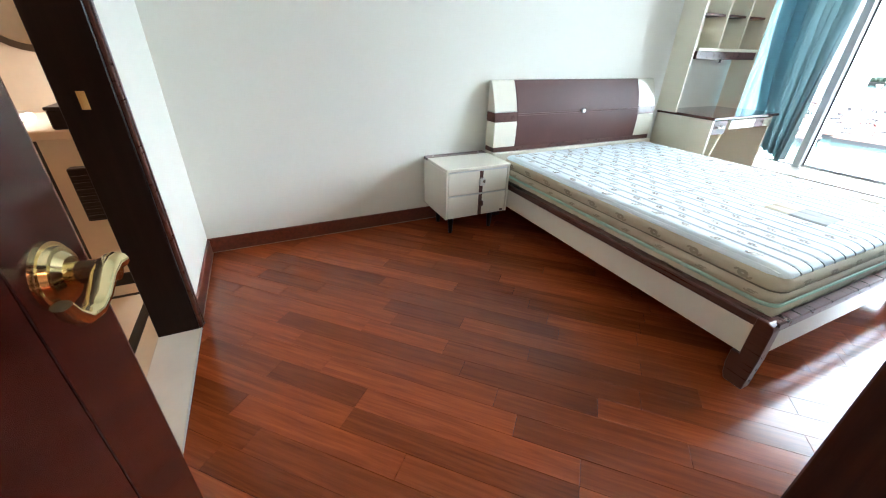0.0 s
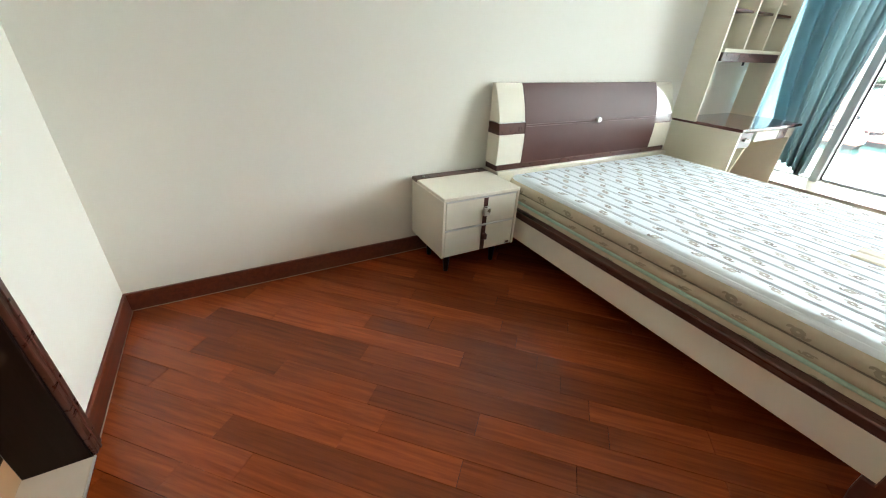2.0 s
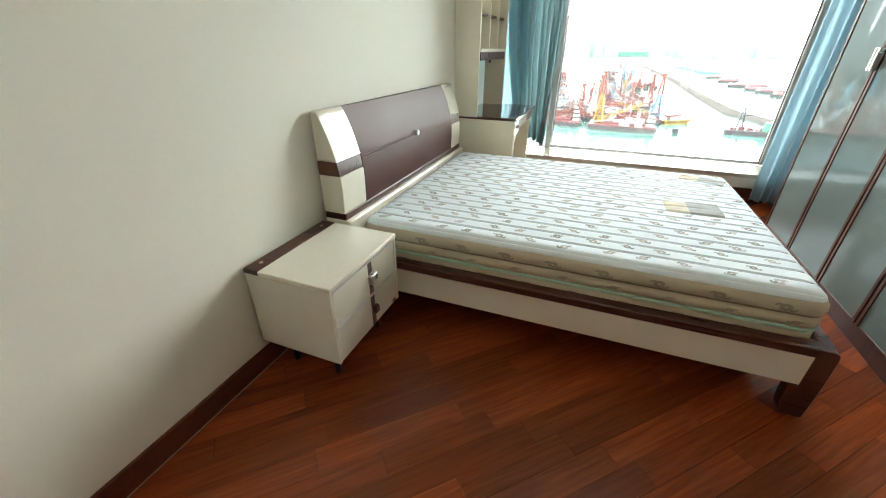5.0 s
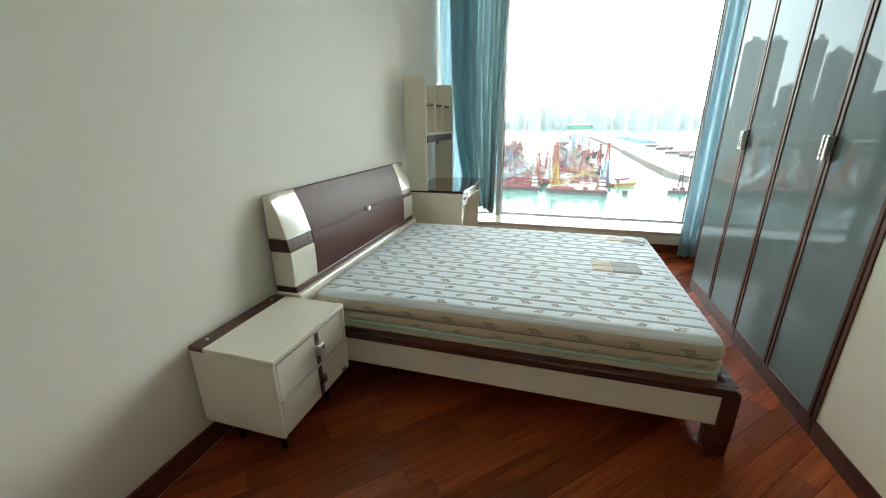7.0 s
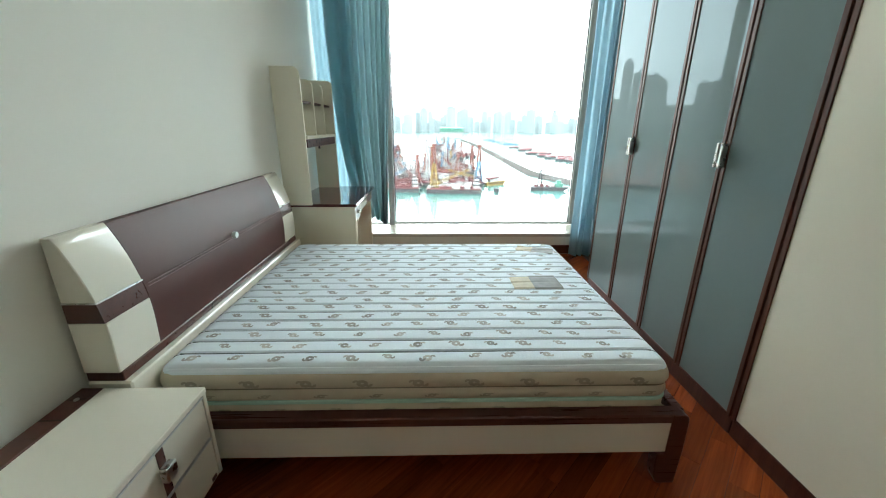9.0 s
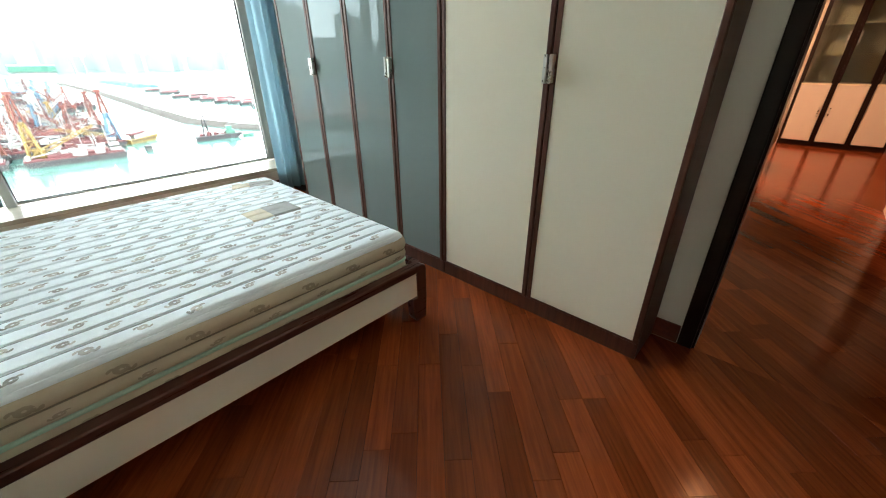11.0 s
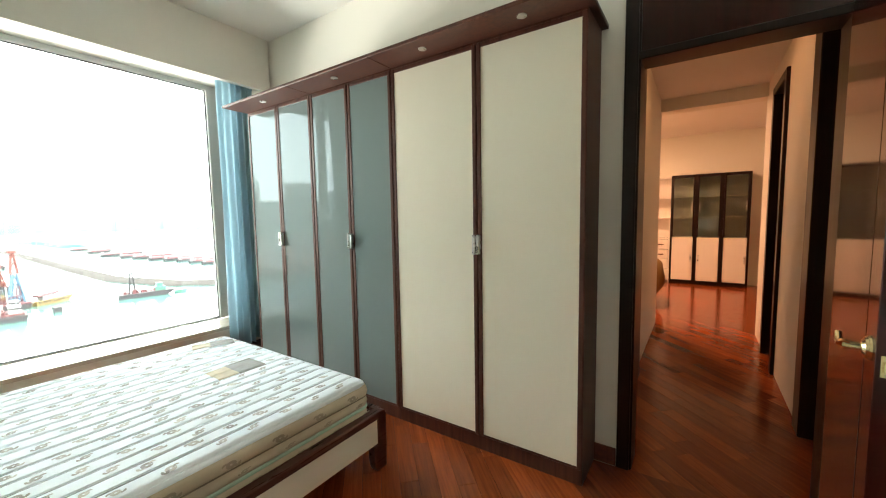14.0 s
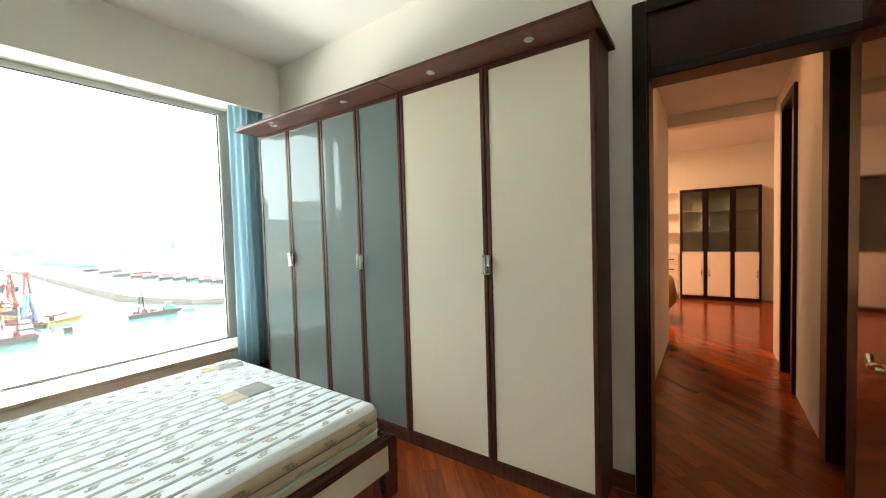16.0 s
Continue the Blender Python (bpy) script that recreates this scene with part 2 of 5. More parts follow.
struct("ceiling", B(-0.15, WALL_X + 0.15, -0.15, 5.6, CEIL, CEIL + 0.15), CEILING, "smooth white painted bedroom ceiling", "ceiling")
struct("subfloor", B(-0.15, 5.95, -0.15, 5.6, -0.2, -0.016), JOINT, "dark subfloor beneath the planks", "floor")
struct("subfloor_study", B(5.95, 9.83, -2.15, 3.15, -0.2, -0.016), JOINT, "dark subfloor beneath the study planks", "floor")

sill = thing("window_sill", 1.5, 5.0, 0.2, "polished beige stone window sill", "window sill", kind="structure")
part("slab", B(0.0, WALL_X, 4.85, WIN_Y + 0.02, 0.20, 0.237, bevel=0.004), STONE, sill)
win = thing("window_1", 1.5, WIN_Y, 0.24, "large fixed window with grey frame and clear panes", "window", kind="structure")
part("window_frame", B(0.0, 2.93, WIN_Y + 0.03, WIN_Y + 0.10, 0.237, 0.255, bevel=0.003), ALU, win, "bottom rail")
part("window_frame", B(0.0, 2.93, WIN_Y + 0.03, WIN_Y + 0.10, 2.845, 2.90, bevel=0.003), ALU, win, "top rail")
part("window_frame", B(2.79, 2.93, WIN_Y + 0.02, WIN_Y + 0.10, 0.255, 2.845, bevel=0.003), ALU, win, "side jamb")
part("mullion", B(0.675, 0.735, WIN_Y - 0.02, WIN_Y + 0.11, 0.237, 2.90, bevel=0.004), ALU, win, "grey upright mullion")
for x0, x1 in ((0.0, 0.675), (0.735, 2.79)):
    p = part("pane", B(x0, x1, WIN_Y + 0.06, WIN_Y + 0.068, 0.255, 2.845), GLASS, win)
    p.visible_shadow = False
for x0, x1, z0, z1 in ((0.736, 2.79, 0.255, 0.262), (0.736, 0.745, 0.262, 2.837), (2.782, 2.79, 0.262, 2.837), (0.745, 2.782, 2.837, 2.845)):
    part("gasket", B(x0, x1, WIN_Y + 0.05, WIN_Y + 0.06, z0, z1), GASKET, win)
part("track", B(0.0, WALL_X, 4.70, 4.76, 2.84, 2.90), ALU, win, "curtain track under the bulkhead")


def board(p0, p1, normal, h=0.098, d=0.014):
    """A baseboard from p0 to p1 on a wall whose face points along normal."""
    (x0, y0), (x1, y1), (nx, ny) = p0, p1, normal
    xs, ys = sorted((x0, x1, x0 + nx * d, x1 + nx * d)), sorted((y0, y1, y0 + ny * d, y1 + ny * d))
    bm = B(xs[0], xs[-1], ys[0], ys[-1], 0.0, h, bevel=0.003)
    struct("baseboard", bm, BASE, "reddish-brown wooden baseboard along the wall", "baseboard")
    e = 0.004
    struct("caulk_line", B(xs[0] + (e if nx < 0 else 0) - (0.006 if nx < 0 else 0), xs[-1] + (0.003 if nx > 0 else 0), ys[0] - (0.003 if ny < 0 else 0), ys[-1] + (0.003 if ny > 0 else 0), -0.012, 0.0015),
           CAULK, "thin pale sealant line at the baseboard foot", "sealant")


board((0.0, 0.0), (0.0, 4.85), (1, 0))
board((0.018, 0.0), (0.775, 0.0), (0, 1))
board((1.612, 0.0), (W, 0.0), (0, 1))
board((W, 0.970), (W, 1.085), (-1, 0))
board((0.02, 4.88), (2.9, 4.88), (0, -1))

# casings of the bathroom doorway
cas = thing("door_2", 1.2, 0.0, 0.0, "open bathroom doorway with dark wooden jambs and casing", "doorway", kind="structure")
part("jamb", B(0.79, 0.838, -0.16, 0.006, 0.0, 2.15, bevel=0.003), DARKW, cas)
part("jamb", B(1.535, 1.595, -0.16, 0.006, 0.0, 2.15, bevel=0.003), DARKW, cas)
part("jamb", B(0.79, 1.595, -0.16, 0.006, 2.15, 2.2, bevel=0.003), DARKW, cas)
part("casing", B(0.775, 0.832, 0.006, 0.022, 0.0, 2.16, bevel=0.004, seg=2), BEDBR, cas, "reddish moulded casing")
part("casing", B(1.545, 1.610, 0.006, 0.022, 0.0, 2.16, bevel=0.004, seg=2), BEDBR, cas, "reddish moulded casing")
part("casing", B(0.775, 1.610, 0.006, 0.022, 2.16, 2.22, bevel=0.004, seg=2), BEDBR, cas, "reddish moulded casing")
for xa, xb in ((0.800, 0.812), (1.568, 1.580)):
    part("bead", B(xa, xb, 0.021, 0.027, 0.0, 2.16, bevel=0.002), BEDBR, cas, "raised bead on the casing")
part("strike_plate", B(0.838, 0.8395, -0.10, -0.075, 1.0, 1.06), BRASS, cas, "small brass strike plate")
part("threshold", B(0.838, 1.535, -0.16, 0.012, -0.015, 0.004, bevel=0.002), STONE, cas, "pale marble threshold")
part("threshold_edge", B(0.838, 1.535, 0.0135, 0.0185, -0.012, 0.006), ALU, cas, "thin pale metal edge strip")

# bedroom doorway
dr = thing("door_1", W, 0.5, 0.0, "open bedroom doorway with dark wooden frame and solid panel above", "doorway", kind="structure")
part("casing", B(W - 0.018, W, 0.905, 0.967, 0.0, 2.512, bevel=0.005, seg=2), DARKW, dr)
part("casing", B(W - 0.018, W, 0.03, 0.115, 0.0, 2.512, bevel=0.005, seg=2), DARKW, dr)
part("casing", B(W - 0.018, W, 0.115, 0.905, 2.45, 2.512, bevel=0.005, seg=2), DARKW, dr)
part("transom_panel", B(W + 0.01, W + 0.05, 0.11, 0.91, 2.175, 2.47), LEAFW, dr, "reddish-brown panel over the door")
part("transom_rail", B(W - 0.006, W + 0.16, 0.11, 0.91, 2.135, 2.175, bevel=0.004), DARKW, dr)
part("jamb", B(W, W + 0.16, 0.895, 0.94, 0.0, 2.5), DARKW, dr)
part("jamb", B(W, W + 0.16, 0.10, 0.165, 0.0, 2.5), DARKW, dr)
leaf = thing("door_leaf", W - 0.01, 0.16, 0.0, "open reddish-brown glossy wooden door with brass lever", "door")
lb = prism([(0.0, -0.022), (0.72, -0.022), (0.72, 0.022), (0.0, 0.022)], "z", 0.008, 2.16, bevel=0.002)
LEAF = pose(W - 0.012, 0.150, 0.0, 0, 0, 174.6)
lb.transform(LEAF)
part("panel", lb, LEAFW, leaf)


def leaf_part(name, bm, material, label="", smooth=False):
    bm.transform(LEAF)
    return part(name, bm, material, leaf, label, smooth)


leaf_part("groove", B(0.60, 0.6022, -0.0228, -0.0215, 0.05, 2.1), DARKW, "dark vertical groove")
leaf_part("lock_plate", B(0.72, 0.7225, -0.012, 0.012, 0.941, 0.999, bevel=0.001), BRASS, "brass lock face on the edge")
leaf_part("latch", prism([(0.722, -0.007), (0.734, -0.007), (0.7225, 0.008), (0.722, 0.008)], "z", 0.957, 0.982), BRASS, "angled brass latch bolt")
for z in (0.948, 0.991):
    leaf_part("screw", C((0.722, 0.0, z), (0.7235, 0.0, z), 0.004, seg=10), METAL, "small screw head")
LZ, LX = 1.0, 0.655
for s in (-1, 1):
    bm = C((LX, s * 0.022, LZ), (LX, s * 0.027, LZ), 0.036, 0.035, seg=32)
    cyl(bm, (LX, s * 0.027, LZ), (LX, s * 0.033, LZ), 0.031, 0.029, seg=32)
    cyl(bm, (LX, s * 0.033, LZ), (LX, s * 0.039, LZ), 0.024, 0.018, seg=32)
    leaf_part("rosette", bm, BRASS, "round stepped brass rosette", True)
    leaf_part("stem", C((LX, s * 0.037, LZ), (LX, s * 0.076, LZ), 0.0115, 0.0135, seg=20), BRASS, "brass lever stem", True)
    bm = bmesh.new()
    pts = [(0.010, 0.004), (-0.004, 0.007), (-0.020, 0.003), (-0.040, -0.008), (-0.058, -0.013), (-0.076, -0.009), (-0.087, 0.004), (-0.092, 0.016)]
    rows = []
    for k, (a, b) in enumerate(pts):
        a0, b0 = pts[max(k - 1, 0)]
        a1, b1 = pts[min(k + 1, len(pts) - 1)]
        d = Vector((a1 - a0, 0, b1 - b0)).normalized()
        up = Vector((-d.z, 0, d.x))
        half = 0.013 - 0.005 * k / (len(pts) - 1)
        c = Vector((LX + a, s * 0.072, LZ + b))
        rows.append([bm.verts.new(c + up * half * 0.75 * math.cos(q) + Vector((0, 1, 0)) * half * math.sin(q)) for q in [2 * math.pi * m / 14 for m in range(14)]])
    for r0, r1 in zip(rows, rows[1:]):
        for k in range(14):
            bm.faces.new((r0[k], r0[(k + 1) % 14], r1[(k + 1) % 14], r1[k]))
    bm.faces.new(rows[0]), bm.faces.new(rows[-1])
    bmesh.ops.recalc_face_normals(bm, faces=bm.faces)
    leaf_part("lever", bm, BRASS, "wavy brass lever with upturned end", True)


# ---- corridor and study beyond ----
bm = B(W + 0.15, 4.10, 1.12, 1.24, -0.1, 2.72)
bx(bm, 4.10, 5.95, 1.05, 1.24, -0.1, 2.72)
struct("wall_corridor_north", bm, PAINT, "off-white corridor wall", "wall")
bm = B(W + 0.15, 3.72, -0.15, -0.01, -0.1, 2.72)
bx(bm, 3.72, 4.80, -0.15, 0.07, -0.1, 2.72)
bx(bm, 4.80, 5.40, -0.15, 0.07, 2.52, 2.72)
bx(bm, 5.40, 5.95, -0.15, 0.07, -0.1, 2.72)
struct("wall_corridor_south", bm, PAINT, "off-white corridor wall with a dark doorway", "wall")
struct("ceiling_corridor", B(W + 0.15, 5.95, -0.2, 1.08, 2.72, 2.85), CEILING, "white corridor ceiling", "ceiling")
struct("beam_corridor", B(5.95, 6.15, -2.0, 3.0, 2.58, 2.9), PAINT, "painted beam at the corridor end", "beam")
fr = thing("door_3", 3.95, 0.5, 0.0, "dark wooden cased opening across the corridor", "doorway", kind="structure")
part("jamb", B(4.02, 4.18, 1.015, 1.115, 0.0, 2.60, bevel=0.004), DARKW, fr)
part("jamb", B(3.68, 3.84, -0.01, 0.095, 0.0, 2.60, bevel=0.004), DARKW, fr)
part("head", B(3.70, 4.18, 0.095, 1.015, 2.60, 2.715, bevel=0.004), DARKW, fr)
d4 = thing("door_4", 5.1, 0.0, 0.0, "dark wooden doorway with a warm-lit room inside", "doorway", kind="structure")
part("jamb", B(4.76, 4.84, -0.15, 0.095, 0.0, 2.52, bevel=0.004), DARKW, d4)
part("jamb", B(5.36, 5.44, -0.15, 0.095, 0.0, 2.52, bevel=0.004), DARKW, d4)
part("head", B(4.84, 5.36, -0.15, 0.095, 2.45, 2.52, bevel=0.004), DARKW, d4)
part("leaf", B(4.845, 5.355, -0.13, -0.09, 0.01, 2.45, bevel=0.003), DARKW, d4, "closed dark wooden door leaf")
struct("wall_study_east", B(9.68, 9.83, -2.0, 3.0, -0.1, 2.9), PAINT, "warm-lit off-white study wall", "wall")
bm = B(5.95, 6.05, -2.0, 0.07, -0.1, 2.9)
bx(bm, 5.95, 6.05, 1.05, 3.0, -0.1, 2.9)
struct("wall_study_west", bm, PAINT, "off-white study wall around the corridor opening", "wall")
struct("wall_study_south", B(5.95, 9.83, -2.15, -2.0, -0.1, 2.9), PAINT, "off-white study wall", "wall")
struct("wall_study_north", B(5.95, 9.83, 3.0, 3.15, -0.1, 2.9), PAINT, "off-white study wall", "wall")
struct("ceiling_study", B(5.95, 9.83, -2.15, 3.15, 2.9, 3.0), CEILING, "white study ceiling", "ceiling")

PINKW = mat("cabinet_white", (0.72, 0.66, 0.60), 0.3, vary=0.02)


BX = 9.30


def bookcase_unit(y0, y1, hinge):
    """A tall unit: glass door over a solid door, both with dark stiles; hinge tells on which side the handles sit."""
    u = thing("display_cabinet", BX, (y0 + y1) / 2, 0.0, "tall cabinet with smoked glass above and white door below", "cabinet", "study cabinets")
    t, top = 0.03, 2.10
    part("side", B(BX, BX + 0.36, y0, y0 + t, 0.0, top), DARKW, u)
    part("side", B(BX, BX + 0.36, y1 - t, y1, 0.0, top), DARKW, u)
    part("top", B(BX, BX + 0.36, y0 + t, y1 - t, top - 0.03, top), DARKW, u)
    part("plinth", B(BX + 0.01, BX + 0.36, y0 + t, y1 - t, 0.0, 0.075), DARKW, u)
    part("back", B(BX + 0.34, BX + 0.36, y0 + t, y1 - t, 0.075, top - 0.03), PINKW, u, "pale back panel")
    part("middle_shelf", B(BX + 0.004, BX + 0.34, y0 + t, y1 - t, 0.885, 0.91), CREAMM, u)
    for z in (1.28, 1.67):
        part("shelf", B(BX + 0.03, BX + 0.34, y0 + t, y1 - t, z, z + 0.02), CREAMM, u, "pale inner shelf")
    ya, yb = y0 + t - 0.012, y1 - t + 0.012
    g = part("glass_door", B(BX - 0.010, BX - 0.004, ya + 0.03, yb - 0.03, 0.93, top - 0.05), SMOKE, u, "smoked glass door")
    for a, b in ((ya, ya + 0.03), (yb - 0.03, yb)):
        part("stile", B(BX - 0.016, BX - 0.001, a, b, 0.915, top - 0.02, bevel=0.002), DARKW, g, "dark door stile")
    part("rail", B(BX - 0.014, BX - 0.001, ya + 0.03, yb - 0.03, top - 0.05, top - 0.02), DARKW, g, "dark door rail")
    d = part("door", B(BX - 0.018, BX - 0.002, ya + 0.018, yb - 0.018, 0.085, 0.88, bevel=0.003), PINKW, u, "white lower door")
    yh = ya + 0.035 if hinge > 0 else yb - 0.055
    part("handle", B(BX - 0.036, BX - 0.018, yh, yh + 0.02, 0.44, 0.58, bevel=0.003), METAL, d, "steel handle")
    part("handle", B(BX - 0.034, BX - 0.016, yh, yh + 0.02, 1.40, 1.58, bevel=0.003), METAL, g, "steel handle")
    return u


SMOKE = pane_material("smoked_pane", (0.82, 0.86, 0.82))
for i in range(3):
    bookcase_unit(-0.125 + 0.407 * i, -0.125 + 0.407 * (i + 1), -1 if i == 1 else 1)
sh = thing("shelf_unit", BX + 0.1, 1.37, 0.0, "open white shelves over a chest of four drawers", "shelf unit")
part("side", B(BX + 0.03, BX + 0.36, 1.10, 1.12, 0.0, 2.08), PINKW, sh)
part("side", B(BX + 0.03, BX + 0.36, 1.66, 1.68, 0.0, 2.08), PINKW, sh)
part("back", B(BX + 0.34, BX + 0.36, 1.12, 1.66, 0.07, 2.08), PINKW, sh)
for z in (0.87, 1.28, 1.67, 2.06):
    part("shelf", B(BX + 0.04, BX + 0.34, 1.12, 1.66, z, z + 0.02), PINKW, sh)
for i in range(4):
    d = part("drawer", B(BX + 0.012, BX + 0.34, 1.125, 1.655, 0.09 + 0.195 * i, 0.272 + 0.195 * i, bevel=0.004), PINKW, sh, "white drawer")
    part("handle", B(BX - 0.008, BX + 0.012, 1.20, 1.36, 0.165 + 0.195 * i, 0.185 + 0.195 * i), BROWN, d, "dark bar handle")
bm = bmesh.new()
bmesh.ops.create_uvsphere(bm, u_segments=24, v_segments=14, radius=1, matrix=Matrix.Translation((7.3, 1.38, 0.42)) @ Matrix.Diagonal((0.45, 0.34, 0.42, 1)))
for v in bm.verts:
    v.co += 0.03 * noise.noise_vector(v.co * 4)
    if v.co.z > 0.62:
        v.co.z = 0.62 + (v.co.z - 0.62) * 0.5
    v.co.z = max(v.co.z, 0.0)
solo("armchair", bm, mat("ochre_upholstery", (0.22, 0.12, 0.03), 0.8, vary=0.3, scale=8, bump=0.4), "rounded ochre patterned armchair edge in the study", "armchair", smooth=True)

# ceiling lamp of the corridor
cl = thing("ceiling_light", 4.35, 0.50, 2.72, "small round recessed corridor downlight", "downlight")
part("trim_ring", C((4.35, 0.50, 2.706), (4.35, 0.50, 2.72), 0.07, seg=28), CEILING, cl)

# ---- bathroom beyond its doorway ----
struct("floor_bathroom", B(-0.4, 2.6, -2.4, -0.16, -0.1, -0.012), MARBLE, "polished beige marble bathroom floor", "floor")
bm = B(-0.55, -0.4, -2.4, -0.15, -0.1, 2.5)
struct("wall_bath_west", bm, MARBLE, "beige marble bathroom wall", "wall")
struct("wall_bath_south", B(-0.55, 2.75, -2.55, -2.4, -0.1, 2.5), MARBLE, "beige marble bathroom wall", "wall")
struct("wall_bath_east", B(2.6, 2.75, -2.4, -0.15, -0.1, 2.5), MARBLE, "beige marble bathroom wall", "wall")
struct("ceiling_bath", B(-0.55, 2.75, -2.55, -0.15, 2.5, 2.6), CEILING, "white bathroom ceiling", "ceiling")

VANITY = mat("vanity_marble", (0.66, 0.52, 0.36), 0.2, vary=0.16, scale=4)
va = thing("vanity", 0.0, -0.8, 0.0, "beige marble bathroom vanity with black plinth", "vanity")
part("body", B(-0.395, 0.215, -1.5, -0.30, 0.06, 0.80), VANITY, va)
part("plinth", B(-0.395, 0.225, -1.5, -0.30, -0.012, 0.06), BLACKS, va, "black stone plinth")
part("countertop", B(-0.398, 0.25, -1.52, -0.28, 0.80, 0.845, bevel=0.006), VANITY, va, "beige marble countertop")
for y in (-0.52, -0.90, -1.28):
    part("joint", B(0.214, 0.2165, y, y + 0.012, 0.06, 0.80), BLACKS, va, "dark joint between panels")
bm = bmesh.new()
bmesh.ops.create_uvsphere(bm, u_segments=28, v_segments=14, radius=1, matrix=Matrix.Translation((-0.08, -0.85, 0.86)) @ Matrix.Diagonal((0.2, 0.26, 0.07, 1)))
for v in bm.verts:
    v.co.z = min(v.co.z, 0.885) if math.hypot((v.co.x + 0.08) / 0.17, (v.co.y + 0.85) / 0.23) > 0.9 else min(v.co.z, 0.85)
solo("basin", bm, mat("basin_ceramic", (0.75, 0.7, 0.62), 0.12), "oval ceramic basin on the vanity", "basin", smooth=True)
mi = thing("round_mirror", -0.39, -0.55, 1.4, "round wall mirror with dark scalloped rim", "mirror")
part("rim", C((-0.398, -0.55, 1.42), (-0.375, -0.55, 1.42), 0.27, seg=40), mat("mirror_rim", (0.10, 0.07, 0.04), 0.3, metal=0.6), mi)
part("glass", C((-0.378, -0.55, 1.42), (-0.370, -0.55, 1.42), 0.235, seg=40), mat("mirror_silver", (0.86, 0.84, 0.80), 0.02, metal=1.0, vary=0.0), mi, "silvered mirror glass")
bk = thing("slatted_box", 0.28, -0.38, 0.35, "dark brown slatted wooden box hung on the vanity", "box")
part("body", B(0.217, 0.27, -0.43, -0.305, 0.40, 0.67, bevel=0.004), DARKW, bk)
for k in range(7):
    part("slat", B(0.27, 0.276, -0.425, -0.31, 0.41 + 0.034 * k, 0.432 + 0.034 * k, bevel=0.002), DARKW, bk)
bt = thing("soap_box", 0.05, -0.36, 0.845, "dark brown box on the vanity counter", "box")
part("body", B(0.07, 0.245, -0.42, -0.295, 0.846, 0.93, bevel=0.006), DARKW, bt)
part("lid", B(0.066, 0.249, -0.424, -0.291, 0.93, 0.945, bevel=0.004), DARKW, bt)
for nm, x0, x1, y0, y1 in (("floor_inlay", 0.33, 2.5, -0.285, -0.240), ("floor_inlay", 0.345, 0.365, -2.3, -0.285)):
    struct(nm, B(x0, x1, y0, y1, -0.012, -0.008), BLACKS, "thin black stone line inlaid in the bathroom floor", "inlay")


# ---- bed ----
RAIL0, RAIL1, FOOT = 2.045, 3.70, 2.135
bed = thing("bed_frame", 1.1, 2.87, 0.0, "cream and dark brown wooden bed frame with curved padded headboard", "bed")
for y0, y1, s in ((RAIL0, RAIL0 + 0.022, 1), (RAIL1 - 0.022, RAIL1, -1)):
    r = part("side_rail", B(0.10, FOOT - 0.062, y0, y1, 0.152, 0.288, bevel=0.002), CREAM, bed, "cream lacquered side rail")
    part("cap", B(0.10, FOOT - 0.028, min(y0 - 0.004 * s, y1 - 0.004 * s) , max(y0 + 0.03 * s, y1 + 0.03 * s), 0.288, 0.328, bevel=0.005), BEDBR, r, "brown cap rail")
part("footboard", B(FOOT - 0.040, FOOT - 0.018, RAIL0 + 0.03, RAIL1 - 0.03, 0.152, 0.288, bevel=0.002), CREAM, bed, "cream foot panel")
part("foot_cap", B(FOOT - 0.045, FOOT - 0.002, RAIL0 + 0.028, RAIL1 - 0.028, 0.288, 0.328, bevel=0.005), BEDBR, bed, "brown cap rail")
for y0 in (RAIL0 - 0.006, RAIL1 - 0.044):
    pr = [(FOOT - 0.064, 0.20), (FOOT - 0.064, 0.295), (FOOT - 0.064, 0.329), (FOOT - 0.022, 0.329), (FOOT - 0.006, 0.321), (FOOT, 0.302), (FOOT + 0.002, 0.16), (FOOT - 0.004, 0.0), (FOOT - 0.075, 0.0),
          (FOOT - 0.088, 0.03), (FOOT - 0.095, 0.08), (FOOT - 0.095, 0.146), (FOOT - 0.064, 0.146)]
    part("leg", prism(pr, "y", y0, y0 + 0.05, bevel=0.003), BEDBR, bed, "brown corner leg with curved bracket")
for y0 in (RAIL0 + 0.02, RAIL1 - 0.07):
    part("leg", B(0.12, 0.17, y0, y0 + 0.05, 0.0, 0.15), BEDBR, bed)
for x in (0.75, 1.4):
    part("support_leg", C((x, 2.50, 0.0), (x, 2.50, 0.24), 0.02, seg=14), METAL, bed, "grey metal support leg")
part("slat_base", B(0.12, FOOT - 0.05, RAIL0 + 0.03, RAIL1 - 0.03, 0.24, 0.262), BEDBR, bed, "dark slatted base")
part("base_shelf", B(0.016, 0.165, 2.02, 3.72, 0.15, 0.515, bevel=0.006), CREAM, bed, "cream base under the headboard")


def hb_profile(x_off=0.0, z0=0.548, grow=0.0):
    p = [(0.018, z0)]
    n = 14
    front = []
    for i in range(n + 1):
        z = z0 + (1.018 + grow - z0) * i / n
        u = max(0.0, (z - 0.66) / (1.018 - 0.66))
        front.append((0.137 + 0.004 * math.sin(math.pi * min(1, (z - z0) / 0.3)) - 0.088 * u ** 2.2 + x_off, z))
    return p + front + [(0.022, 1.018 + grow)]


